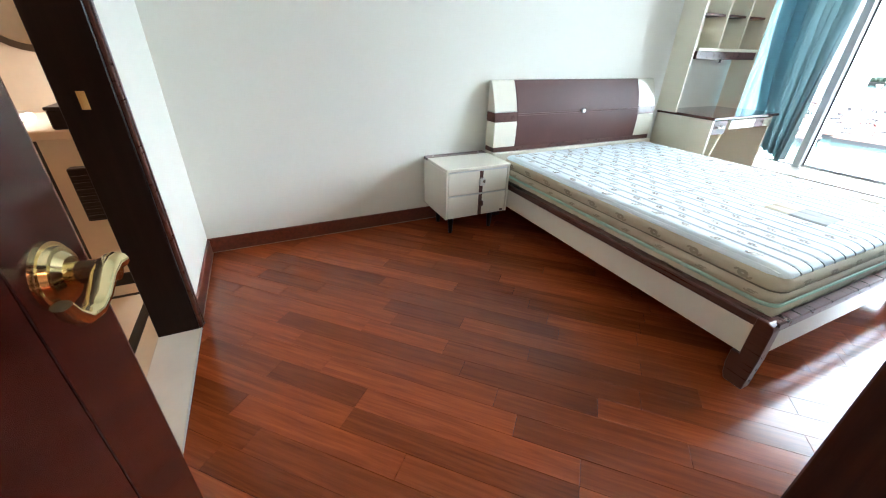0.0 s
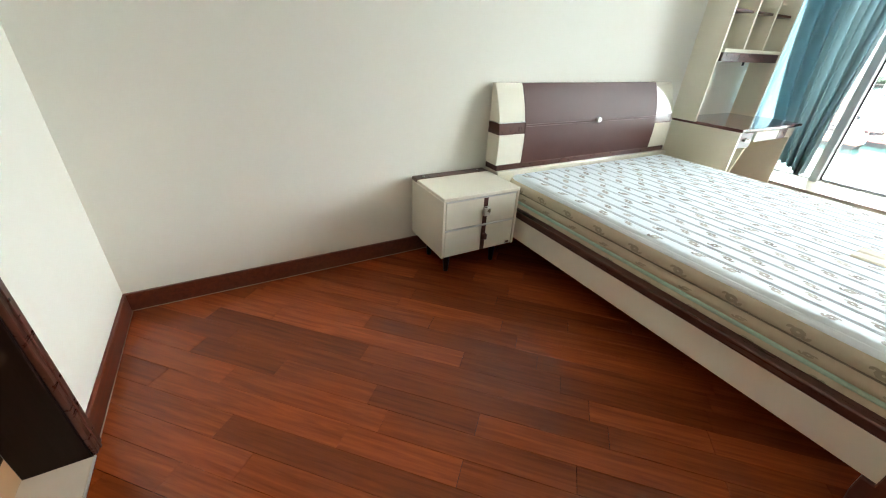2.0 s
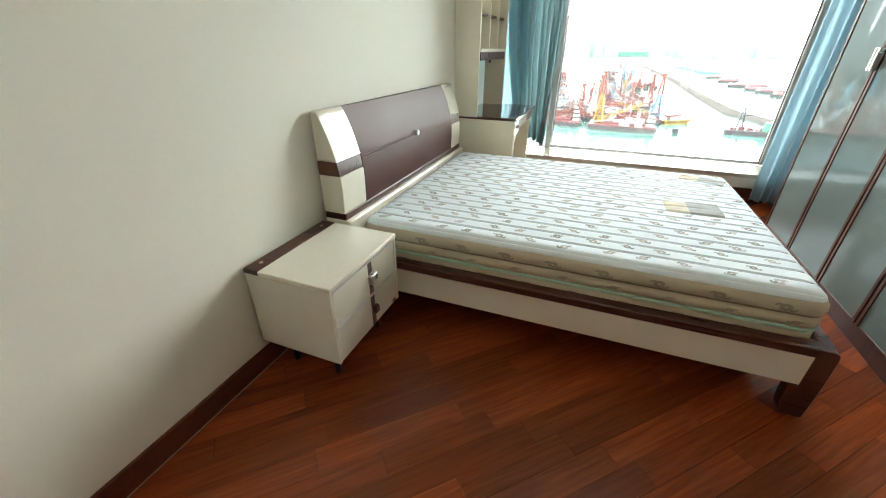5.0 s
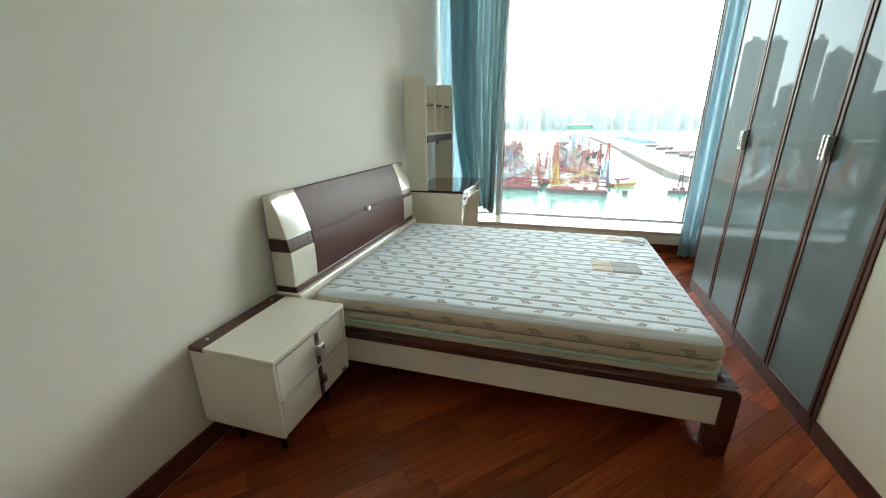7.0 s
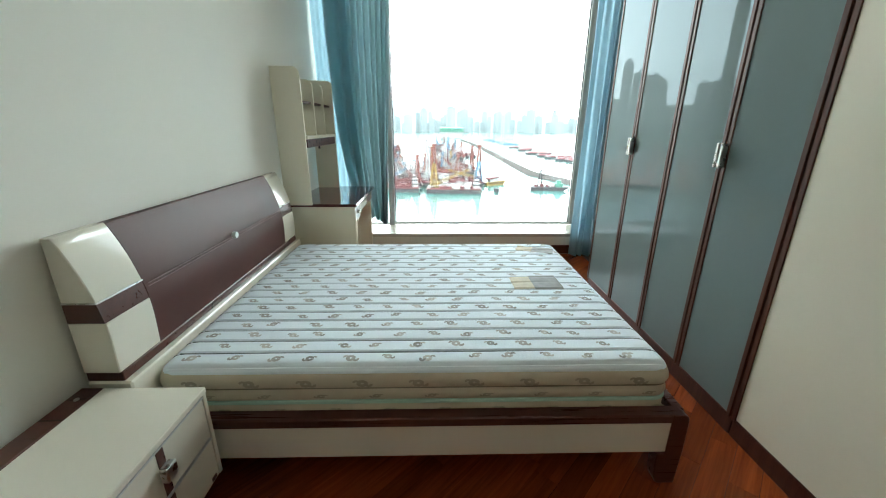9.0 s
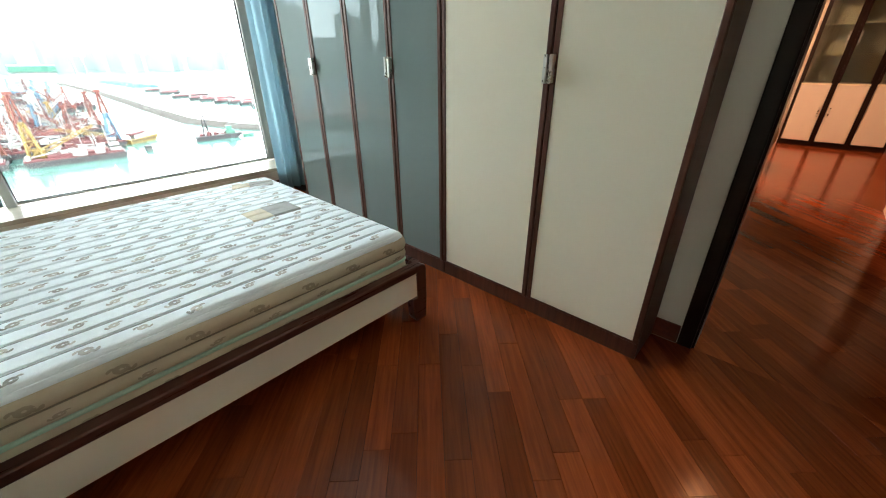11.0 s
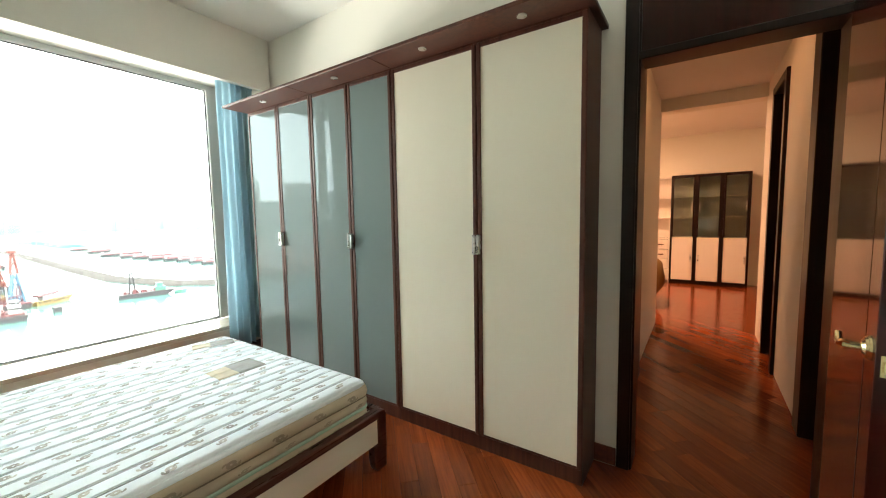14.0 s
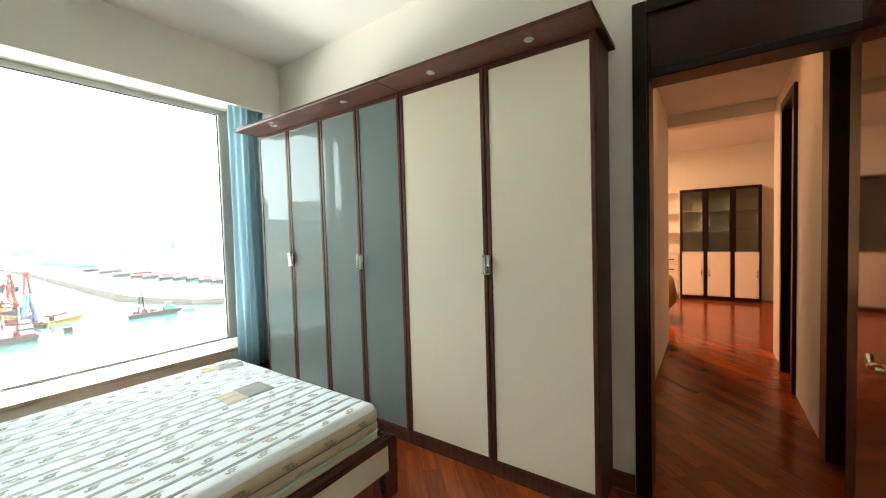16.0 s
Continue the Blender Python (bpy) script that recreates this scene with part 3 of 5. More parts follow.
def hb_slice(z_lo, z_hi, x_off=0.0):
    """The headboard's curved section between two heights."""
    full = hb_profile(x_off)[1:-1]
    pts = [(x, z) for x, z in full if z_lo < z < z_hi]

    def at(z):
        for (xa, za), (xb, zb) in zip(full, full[1:]):
            if za <= z <= zb:
                return xa + (xb - xa) * (z - za) / (zb - za)
        return full[-1][0] if z > full[-1][1] else full[0][0]
    return [(0.018, z_lo), (at(z_lo), z_lo)] + pts + [(at(z_hi), z_hi), (0.018, z_hi)]


hb = part("headboard", prism(hb_slice(0.55, 1.016), "y", 2.218, 3.50, bevel=0.0), LEATHER, bed, "brown leather-look headboard centre", True)
part("headboard_strip", B(0.018, 0.14, 2.025, 3.695, 0.515, 0.55, bevel=0.003), BEDBR, bed, "dark brown strip beneath the headboard")
for y0, y1 in ((2.02, 2.218), (3.50, 3.70)):
    part("end_block", prism(hb_slice(0.55, 0.735), "y", y0, y1, bevel=0.003), CREAM, bed, "glossy cream lower end block", True)
    part("band", prism(hb_slice(0.735, 0.802, -0.003), "y", y0 + 0.002, y1 - 0.002), BEDBR, bed, "dark brown lacquered band", True)
    part("trim", prism(hb_slice(0.802, 0.806, 0.001), "y", y0 - 0.001, y1 + 0.001), METAL, bed, "thin bright trim")
    part("end_block", prism(hb_slice(0.806, 1.018), "y", y0, y1, bevel=0.003), CREAM, bed, "glossy cream curved upper end block", True)
for z in (0.778, 0.790):
    bm = C((0.1405, 2.22, z), (0.1405, 3.498, z), 0.0016, seg=8)
    part("stitch_line", bm, mat("stitch_thread", (0.22, 0.11, 0.10), 0.6), hb, "raised double stitch line")
bm = C((0.132, 2.859, 0.79), (0.150, 2.859, 0.79), 0.019, 0.016, seg=24)
part("button", bm, METAL, hb, "round silver button", True)

# ---- mattress ----
MX0, MX1, MY0, MY1, MZ0, MZ1 = 0.175, 2.075, 2.105, 3.645, 0.264, 0.505
PITCH = (MY1 - MY0 - 0.04) / 18.0


MR, MD = 0.055, 0.030
LABELS = ((1.62, 1.89, 2.79, 2.97, 1), (1.775, 2.03, 3.41, 3.53, -20))


def inset(x, y):
    """Distance inside the mattress's rounded outline, and the nearest place on that outline for what lies beyond it."""
    cx, cy = min(max(x, MX0 + MR), MX1 - MR), min(max(y, MY0 + MR), MY1 - MR)
    dx, dy = x - cx, y - cy
    if dx and dy:
        d = math.hypot(dx, dy)
        e = MR - d
        return (e, x, y) if e >= 0 else (0.0, cx + dx / d * MR, cy + dy / d * MR)
    return min(x - MX0, MX1 - x, y - MY0, MY1 - y), x, y


def top_z(x, y):
    """Height of the quilted top, with a sewn groove between the channels and rolled edges."""
    u = ((y - MY0 - 0.02) / PITCH) % 1.0
    g = abs(u - 0.5) * 2
    e = inset(x, y)[0]
    z = MZ1 - 0.008 * max(0.0, (g - 0.78) / 0.22) ** 1.6 * min(1.0, e / 0.03)
    if e < MR:
        k = 1 - e / MR
        z -= MD * (1 - math.sqrt(max(0.0, 1 - k * k)))
    return z + 0.002 * noise.noise(Vector((x * 3, y * 3, 0)))


mt = thing("mattress", 1.15, 2.87, MZ0, "white quilted mattress with grey motifs and mint piping", "mattress")
bm = bmesh.new()
ys = [MY0, MY0 + 0.002, MY0 + 0.006, MY0 + 0.013] + [MY0 + 0.02 + PITCH * i / 8 for i in range(18 * 8 + 1)] + [MY1 - 0.013, MY1 - 0.006, MY1 - 0.002, MY1]
xs = [MX0, MX0 + 0.002, MX0 + 0.006, MX0 + 0.015, MX0 + 0.03] + [MX0 + 0.06 + (MX1 - MX0 - 0.12) * i / 36 for i in range(37)] + [MX1 - 0.03, MX1 - 0.015, MX1 - 0.006, MX1 - 0.002, MX1]
grid = []
for x in xs:
    row = []
    for y in ys:
        e, px, py = inset(x, y)
        row.append(bm.verts.new((px, py, top_z(px, py))))
    grid.append(row)
for i in range(len(xs) - 1):
    for j in range(len(ys) - 1):
        bm.faces.new((grid[i][j], grid[i + 1][j], grid[i + 1][j + 1], grid[i][j + 1]))
part("quilted_top", bm, FABRIC, mt, "white quilted top panel", True)


def loop_band(z_off):
    """A band round the mattress: rows of (outward, height) swept round its rounded outline."""
    bm = bmesh.new()
    r, c = MR, []
    for cx, cy, a0 in ((MX1 - r, MY1 - r, 0), (MX0 + r, MY1 - r, 90), (MX0 + r, MY0 + r, 180), (MX1 - r, MY0 + r, 270)):
        c += [(cx, cy, math.cos(radians(a0 + 15 * k)), math.sin(radians(a0 + 15 * k))) for k in range(7)]
    rows = [[bm.verts.new((cx + (r + o) * ca, cy + (r + o) * sa, z)) for o, z in z_off] for cx, cy, ca, sa in c]
    for i in range(len(rows)):
        a, b = rows[i], rows[(i + 1) % len(rows)]
        for j in range(len(z_off) - 1):
            bm.faces.new((a[j], b[j], b[j + 1], a[j + 1]))
    bmesh.ops.recalc_face_normals(bm, faces=bm.faces)
    return bm


SIDEF = mat("mattress_border", (0.56, 0.49, 0.37), 0.85, vary=0.08, scale=6, bump=0.5, bump_scale=400)
PIPE = mat("mint_piping", (0.42, 0.62, 0.52), 0.6, vary=0.05)
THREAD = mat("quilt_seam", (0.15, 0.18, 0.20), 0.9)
MOTIF = mat("motif_print", (0.30, 0.30, 0.30), 0.9, vary=0.35, scale=9)
mn, ml = MOTIF.node_tree.nodes, MOTIF.node_tree.links
mi_, mr_ = mn.new("ShaderNodeNewGeometry"), mn.new("ShaderNodeValToRGB")
mr_.color_ramp.elements[0].color, mr_.color_ramp.elements[1].color = (0.24, 0.235, 0.235, 1), (0.56, 0.54, 0.52, 1)
ml.new(mi_.outputs["Random Per Island"], mr_.inputs[0])
ml.new(mr_.outputs[0], mn["Principled BSDF"].inputs["Base Color"])
MOTIFS = mat("motif_print_border", (0.38, 0.33, 0.25), 0.9, vary=0.3, scale=9)
part("upper_border", loop_band([(-0.004, 0.480), (0.003, 0.474), (0.011, 0.458), (0.014, 0.440), (0.010, 0.425), (-0.004, 0.416), (0.008, 0.405), (0.012, 0.388), (0.008, 0.372), (0.0, 0.364)]), SIDEF, mt, "quilted cream border", True)
part("border_seam", loop_band([(0.003, 0.4205), (0.007, 0.4170), (0.003, 0.4135)]), mat("border_seam_thread", (0.24, 0.21, 0.16), 0.9), mt, "darker sewn seam round the border", True)
part("piping", loop_band([(0.0, 0.368), (0.010, 0.364), (0.012, 0.357), (0.008, 0.351), (0.0, 0.348)]), PIPE, mt, "mint green piping", True)
part("lower_border", loop_band([(0.0, 0.351), (0.008, 0.335), (0.009, 0.31), (0.004, 0.285), (-0.006, MZ0), (-0.2, MZ0)]), SIDEF, mt, "quilted cream lower border", True)
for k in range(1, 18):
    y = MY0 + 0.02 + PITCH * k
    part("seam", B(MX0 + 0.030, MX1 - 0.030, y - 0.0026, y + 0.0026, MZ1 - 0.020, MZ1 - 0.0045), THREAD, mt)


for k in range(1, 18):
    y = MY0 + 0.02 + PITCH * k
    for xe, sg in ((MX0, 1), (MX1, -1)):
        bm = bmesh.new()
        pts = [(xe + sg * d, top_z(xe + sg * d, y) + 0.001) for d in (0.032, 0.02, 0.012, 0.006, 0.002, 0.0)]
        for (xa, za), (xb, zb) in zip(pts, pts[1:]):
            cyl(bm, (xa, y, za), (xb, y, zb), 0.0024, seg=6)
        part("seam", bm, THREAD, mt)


def motif(bm, place, s, flip):
    """A curled printed mark: an open ring with a tail and a small bar."""
    arcs = [(0, 0, 0.0125, 0, 350, 0.015), (0.021 * flip, -0.007, 0.008, 130, 390, 0.011), (-0.020 * flip, 0.007, 0.007, 0, 210, 0.010)]
    for cx, cy, r, a0, a1, w in arcs:
        prev = None
        for k in range(10):
            a = radians(a0 + (a1 - a0) * k / 9)
            ring = [bm.verts.new(place(s * (cx + (r + d) * math.cos(a)), s * (cy + (r + d) * math.sin(a)))) for d in (-w / 2, w / 2)]
            if prev:
                bm.faces.new((prev[0], prev[1], ring[1], ring[0]))
            prev = ring


rnd = random.Random(5)
bm = bmesh.new()
for k in range(18):
    y0 = MY0 + 0.02 + PITCH * (k + 0.5)
    for i in range(12):
        x0 = MX0 + 0.09 + 0.152 * i + (0.082 if k % 2 else 0.0) + rnd.uniform(-0.025, 0.025)
        if MX0 + 0.04 < x0 < MX1 - 0.05:
            yy = y0 + rnd.uniform(-0.008, 0.008)
            motif(bm, lambda a, b, x0=x0, yy=yy: (x0 + a, yy + b, top_z(x0 + a, yy + b) + 0.0016), rnd.uniform(0.74, 0.98), rnd.choice((-1, 1)))
m_top = part("motif_print", bm, MOTIF, mt, "small grey printed curls")
m_top["kind"] = "stuff"
bm = bmesh.new()
for i in range(9):
    x0 = MX0 + 0.13 + 0.205 * i
    motif(bm, lambda a, b, x0=x0: (x0 + a, MY0 - 0.0145, 0.445 + b * 0.7), 1.1, 1)
    motif(bm, lambda a, b, x0=x0: (x0 + 0.09 + a, MY0 - 0.0105, 0.318 + b * 0.8), 1.0, -1)
    motif(bm, lambda a, b, x0=x0: (x0 + 0.05 + a, MY0 - 0.0125, 0.389 + b * 0.5), 0.8, -1)
for i in range(7):
    y0 = MY0 + 0.15 + 0.2 * i
    motif(bm, lambda a, b, y0=y0: (MX1 + 0.0145, y0 + a, 0.445 + b * 0.7), 1.1, 1)
    motif(bm, lambda a, b, y0=y0: (MX1 + 0.0105, y0 + 0.08 + a, 0.318 + b * 0.8), 1.0, -1)
m_side = part("motif_print", bm, MOTIFS, mt, "small grey printed curls on the border")
m_side["kind"] = "stuff"
TAN = mat("woven_label_tan", (0.50, 0.43, 0.31), 0.7, vary=0.35, scale=22)
SLATE = mat("woven_label_grey", (0.25, 0.25, 0.24), 0.7, vary=0.4, scale=22)


def label_patch(x0, x1, y0, y1, turn, cx, cy):
    """A sewn patch that follows the quilted top; turned about a point of it."""
    bm = bmesh.new()
    n, c, s_, g = 10, math.cos(radians(turn)), math.sin(radians(turn)), []
    for i in range(n + 1):
        row = []
        for j in range(n + 1):
            a, b = x0 + (x1 - x0) * i / n - cx, y0 + (y1 - y0) * j / n - cy
            X, Y = cx + a * c - b * s_, cy + a * s_ + b * c
            row.append(bm.verts.new((X, Y, max(top_z(X, Y), MZ1 - 0.006 if inset(X, Y)[0] > 0.04 else 0) + 0.003)))
        g.append(row)
    for i in range(n):
        for j in range(n):
            bm.faces.new((g[i][j], g[i + 1][j], g[i + 1][j + 1], g[i][j + 1]))
    return bm


for x0, x1, y0, y1, turn in LABELS:
    cx, cy, xm = (x0 + x1) / 2, (y0 + y1) / 2, x0 + (x1 - x0) * 0.42
    lb1 = part("woven_label", label_patch(xm, x1, y0, y1, turn, cx, cy), SLATE, mt, "grey and tan woven label sewn on top")
    part("picture", label_patch(x0, xm, y0 + 0.006, y1 - 0.006, turn, cx, cy), TAN, lb1, "tan half of the label")


# ---- nightstand ----
SILVER = mat("silver_trim", (0.58, 0.58, 0.56), 0.4, metal=0.25, vary=0.05)
ns = thing("nightstand", 0.21, 1.75, 0.0, "cream two-drawer nightstand with brown rear strip on short legs", "nightstand")
N0, N1, NF = 1.503, 2.003, 0.418
part("carcass", B(0.016, NF - 0.020, N0 + 0.004, N1 - 0.004, 0.150, 0.486, bevel=0.003), CREAM, ns)
part("top", B(0.085, NF, N0, N1, 0.486, 0.507, bevel=0.003), CREAM, ns, "cream lacquered top")
st = part("rear_strip", B(0.014, 0.085, N0, N1, 0.486, 0.508, bevel=0.003), BEDBR, ns, "dark brown strip at the back")
for y in (N0 + 0.06, N1 - 0.06):
    part("screw_cap", C((0.05, y, 0.508), (0.05, y, 0.511), 0.0075, seg=16), METAL, st, "small round silver cap")
part("side", B(0.016, NF - 0.004, N0, N0 + 0.016, 0.148, 0.486, bevel=0.002), CREAM, ns)
part("side", B(0.016, NF - 0.004, N1 - 0.016, N1, 0.148, 0.486, bevel=0.002), CREAM, ns)
for z0, z1 in ((0.150, 0.308), (0.318, 0.476)):
    d = part("drawer", B(NF - 0.020, NF - 0.006, N0 + 0.020, N1 - 0.020, z0, z1, bevel=0.002), CREAM, ns, "cream drawer front")
    part("edge_strip", B(NF - 0.020, NF - 0.003, N0 + 0.020, N1 - 0.020, z1, z1 + 0.005), SILVER, d, "thin silver edge strip")
    yc = (N0 + N1) / 2 + 0.02
    part("inlay", B(NF - 0.008, NF - 0.0045, yc - 0.014, yc + 0.014, z0 + 0.002, z1 - 0.002), BEDBR, d, "dark brown vertical inlay")
part("knob", B(NF - 0.005, NF + 0.020, yc - 0.022, yc + 0.022, 0.375, 0.425, bevel=0.004), METAL, ns, "square silver drawer knob")
part("knob", B(NF - 0.005, NF + 0.020, yc - 0.018, yc + 0.018, 0.220, 0.262, bevel=0.008), BEDBR, ns, "brown drawer knob")
part("label_plate", B(NF - 0.006, NF - 0.004, N1 - 0.06, N1 - 0.035, 0.158, 0.172), BROWN, ns, "tiny dark plate")
for x in (0.10, NF - 0.095):
    for y in (N0 + 0.085, N1 - 0.085):
        part("leg", C((x, y, 0.0), (x, y, 0.15), 0.014, 0.024, seg=14), DARKW, ns, "short dark tapered leg")


# ---- wardrobes ----
WF, WTOP = 2.527, 2.322
FROST = mat("grey_back_painted_glass", (0.195, 0.240, 0.236), 0.4, vary=0.02, scale=1.5, spec=0.0)
fn, fk = FROST.node_tree.nodes, FROST.node_tree.links
fgl, fmx, ffr = fn.new("ShaderNodeBsdfGlossy"), fn.new("ShaderNodeMixShader"), fn.new("ShaderNodeFresnel")
fgl.inputs["Color"].default_value, fgl.inputs["Roughness"].default_value, ffr.inputs[0].default_value = (0.37, 0.415, 0.45, 1), 0.0, 1.5
fk.new(ffr.outputs[0], fmx.inputs[0])
fk.new(fn["Principled BSDF"].outputs[0], fmx.inputs[1])
fk.new(fgl.outputs[0], fmx.inputs[2])
fk.new(fmx.outputs[0], fn["Material Output"].inputs[0])


def wardrobe(y0, y1, mid, glass, words):
    u = thing("wardrobe", 2.8, (y0 + y1) / 2, 0.0, words, "wardrobe", "wardrobes along the wall")
    part("plinth", B(WF + 0.012, 3.12, y0 + 0.002, y1 - 0.002, 0.0, 0.082), BROWN, u)
    part("side", B(WF + 0.004, 3.12, y0 + 0.001, y0 + 0.020, 0.082, WTOP), BROWN, u)
    part("side", B(WF + 0.004, 3.12, y1 - 0.020, y1 - 0.001, 0.082, WTOP), BROWN, u)
    part("top", B(WF + 0.004, 3.12, y0 + 0.020, y1 - 0.020, WTOP - 0.02, WTOP), BROWN, u)
    part("back", B(3.10, 3.12, y0 + 0.020, y1 - 0.020, 0.082, WTOP - 0.02), BROWN, u)
    for a, b in ((y0 + 0.003, mid - 0.0035), (mid + 0.0035, y1 - 0.003)):
        fw = 0.024
        d = part("door", B(WF + 0.002, WF + 0.016, a + fw, b - fw, 0.103, WTOP - 0.012 - fw), FROST if glass else CREAMM, u, "glossy grey-green glass door panel" if glass else "plain cream door panel")
        part("stile", B(WF - 0.003, WF + 0.019, a, a + fw, 0.092, WTOP - 0.012, bevel=0.003), BROWN, d, "brown door stile")
        part("stile", B(WF - 0.003, WF + 0.019, b - fw, b, 0.092, WTOP - 0.012, bevel=0.003), BROWN, d, "brown door stile")
        part("rail", B(WF - 0.001, WF + 0.019, a + fw, b - fw, 0.092, 0.092 + (0.012 if glass else 0.012), bevel=0.002), BROWN, d, "brown door rail")
        part("rail", B(WF - 0.001, WF + 0.019, a + fw, b - fw, WTOP - 0.012 - fw, WTOP - 0.012, bevel=0.002), BROWN, d, "brown door rail")
    for s in (-1, 1):
        part("handle", B(WF - 0.030, WF - 0.003, mid + (0.004 if s > 0 else -0.022), mid + (0.022 if s > 0 else -0.004), 1.165, 1.275, bevel=0.003), METAL, u, "flat brushed steel handle")
    return u


wardrobe(1.080, 2.282, 1.666, False, "tall wardrobe with two plain cream doors and brown frames")
wardrobe(2.284, 3.098, 2.690, True, "tall wardrobe with two reflective grey glass doors")
wardrobe(3.100, 3.962, 3.530, True, "tall wardrobe with two reflective grey glass doors beside the curtain")
part_y = (1.045, 2.283, 3.099, 3.99)
for i in range(3):
    co = thing("cornice", 2.5, (part_y[i] + part_y[i + 1]) / 2, WTOP, "brown wooden cornice with small recessed downlight above wardrobe", "cornice", "wardrobe cornices")
    a, b = part_y[i] + 0.001, part_y[i + 1] - 0.001
    part("board", B(2.325, 3.12, a, b, WTOP + 0.001, WTOP + 0.022, bevel=0.003), BROWN, co)
    for y in ((1.36, 1.95) if i == 0 else ((a + b) / 2,)):
        part("downlight", C((2.425, y, WTOP - 0.004), (2.425, y, WTOP + 0.003), 0.024, seg=24), METAL, co, "small round steel downlight")


# ---- desk with hutch ----
dk = thing("desk", 0.3, 4.35, 0.0, "cream and brown desk with a low drawer and cut-out leg", "desk")
D0, D1, DF = 3.90, 4.84, 0.572
part("top", B(0.016, DF, D0, D1, 0.722, 0.745, bevel=0.004), mat("brown_gloss_top", (0.085, 0.032, 0.026), 0.12, vary=0.15, scale=6, coat=0.5), dk, "glossy dark brown desktop")
part("side_panel", B(0.016, DF - 0.02, D0 + 0.01, D0 + 0.032, 0.0, 0.722, bevel=0.002), CREAMM, dk, "cream side panel")
part("edge_band", B(DF - 0.02, DF - 0.014, D0 + 0.01, D0 + 0.032, 0.0, 0.722), CREAM, dk)
part("side_panel", B(0.016, DF - 0.04, D1 - 0.035, D1 - 0.012, 0.0, 0.722, bevel=0.002), CREAMM, dk, "cream side panel")
part("back_panel", B(0.02, 0.036, D0 + 0.032, D1 - 0.035, 0.25, 0.722), CREAMM, dk, "cream modesty panel")
dd = part("drawer", B(0.10, DF - 0.025, D0 + 0.28, D1 - 0.037, 0.632, 0.712, bevel=0.003), CREAM, dk, "shallow cream drawer")
part("inlay", B(DF - 0.025, DF - 0.022, D1 - 0.30, D1 - 0.17, 0.634, 0.710), BEDBR, dd, "brown drawer inlay")
cab = part("lock_box", B(0.10, DF - 0.018, D0 + 0.034, D0 + 0.22, 0.600, 0.716, bevel=0.003), BEDBR, dk, "brown lock block")
for y in (D0 + 0.10, D0 + 0.15):
    part("knob", C((DF - 0.018, y, 0.66), (DF + 0.002, y, 0.66), 0.011, seg=16), METAL, cab, "round dark metal knob")
part("inner_panel", prism([(0.05, 0.0), (DF - 0.22, 0.0), (DF - 0.09, 0.30), (DF - 0.03, 0.60), (0.05, 0.60)], "y", D0 + 0.20, D0 + 0.222, bevel=0.002), CREAMM, dk, "curved cream inner leg")
hu = thing("desk_hutch", 0.12, 4.35, 0.745, "cream open desk hutch with dividers and brown shelf edges", "hutch")


def hutch_side(y, top=1.735, low=0.745, depth=0.235):
    r = 0.05
    p = [(0.03, low), (depth, low), (depth, top - r)] + [(depth - r + r * math.cos(radians(a)), top - r + r * math.sin(radians(a))) for a in range(0, 91, 15)] + [(0.03, top)]
    return prism(p, "y", y, y + 0.018)


part("side", hutch_side(3.858), CREAMM, hu, "cream rounded side panel")
part("side", hutch_side(4.76), CREAMM, hu, "cream rounded side panel")
for y, tp in ((4.19, 1.685), (4.475, 1.685)):
    part("divider", hutch_side(y, tp, 1.262, 0.22), CREAMM, hu, "cream rounded divider")
sf = part("shelf", B(0.03, 0.232, 3.923, 4.76, 1.238, 1.262, bevel=0.002), CREAMM, hu, "cream shelf")
part("shelf_edge", B(0.190, 0.228, 3.925, 4.758, 1.175, 1.237, bevel=0.002), BEDBR, sf, "brown apron under the shelf")
for a, b in ((3.923, 4.19), (4.208, 4.475), (4.493, 4.76)):
    part("shelf", B(0.04, 0.20, a, b, 1.50, 1.516), BROWN, hu, "thin brown shelf")
part("back", B(0.020, 0.030, 3.91, 4.77, 1.24, 1.68), CREAMM, hu, "cream back panel")
part("hook", C((0.205, 4.30, 1.150), (0.205, 4.30, 1.176), 0.008, seg=12), GASKET, hu, "small dark hook")


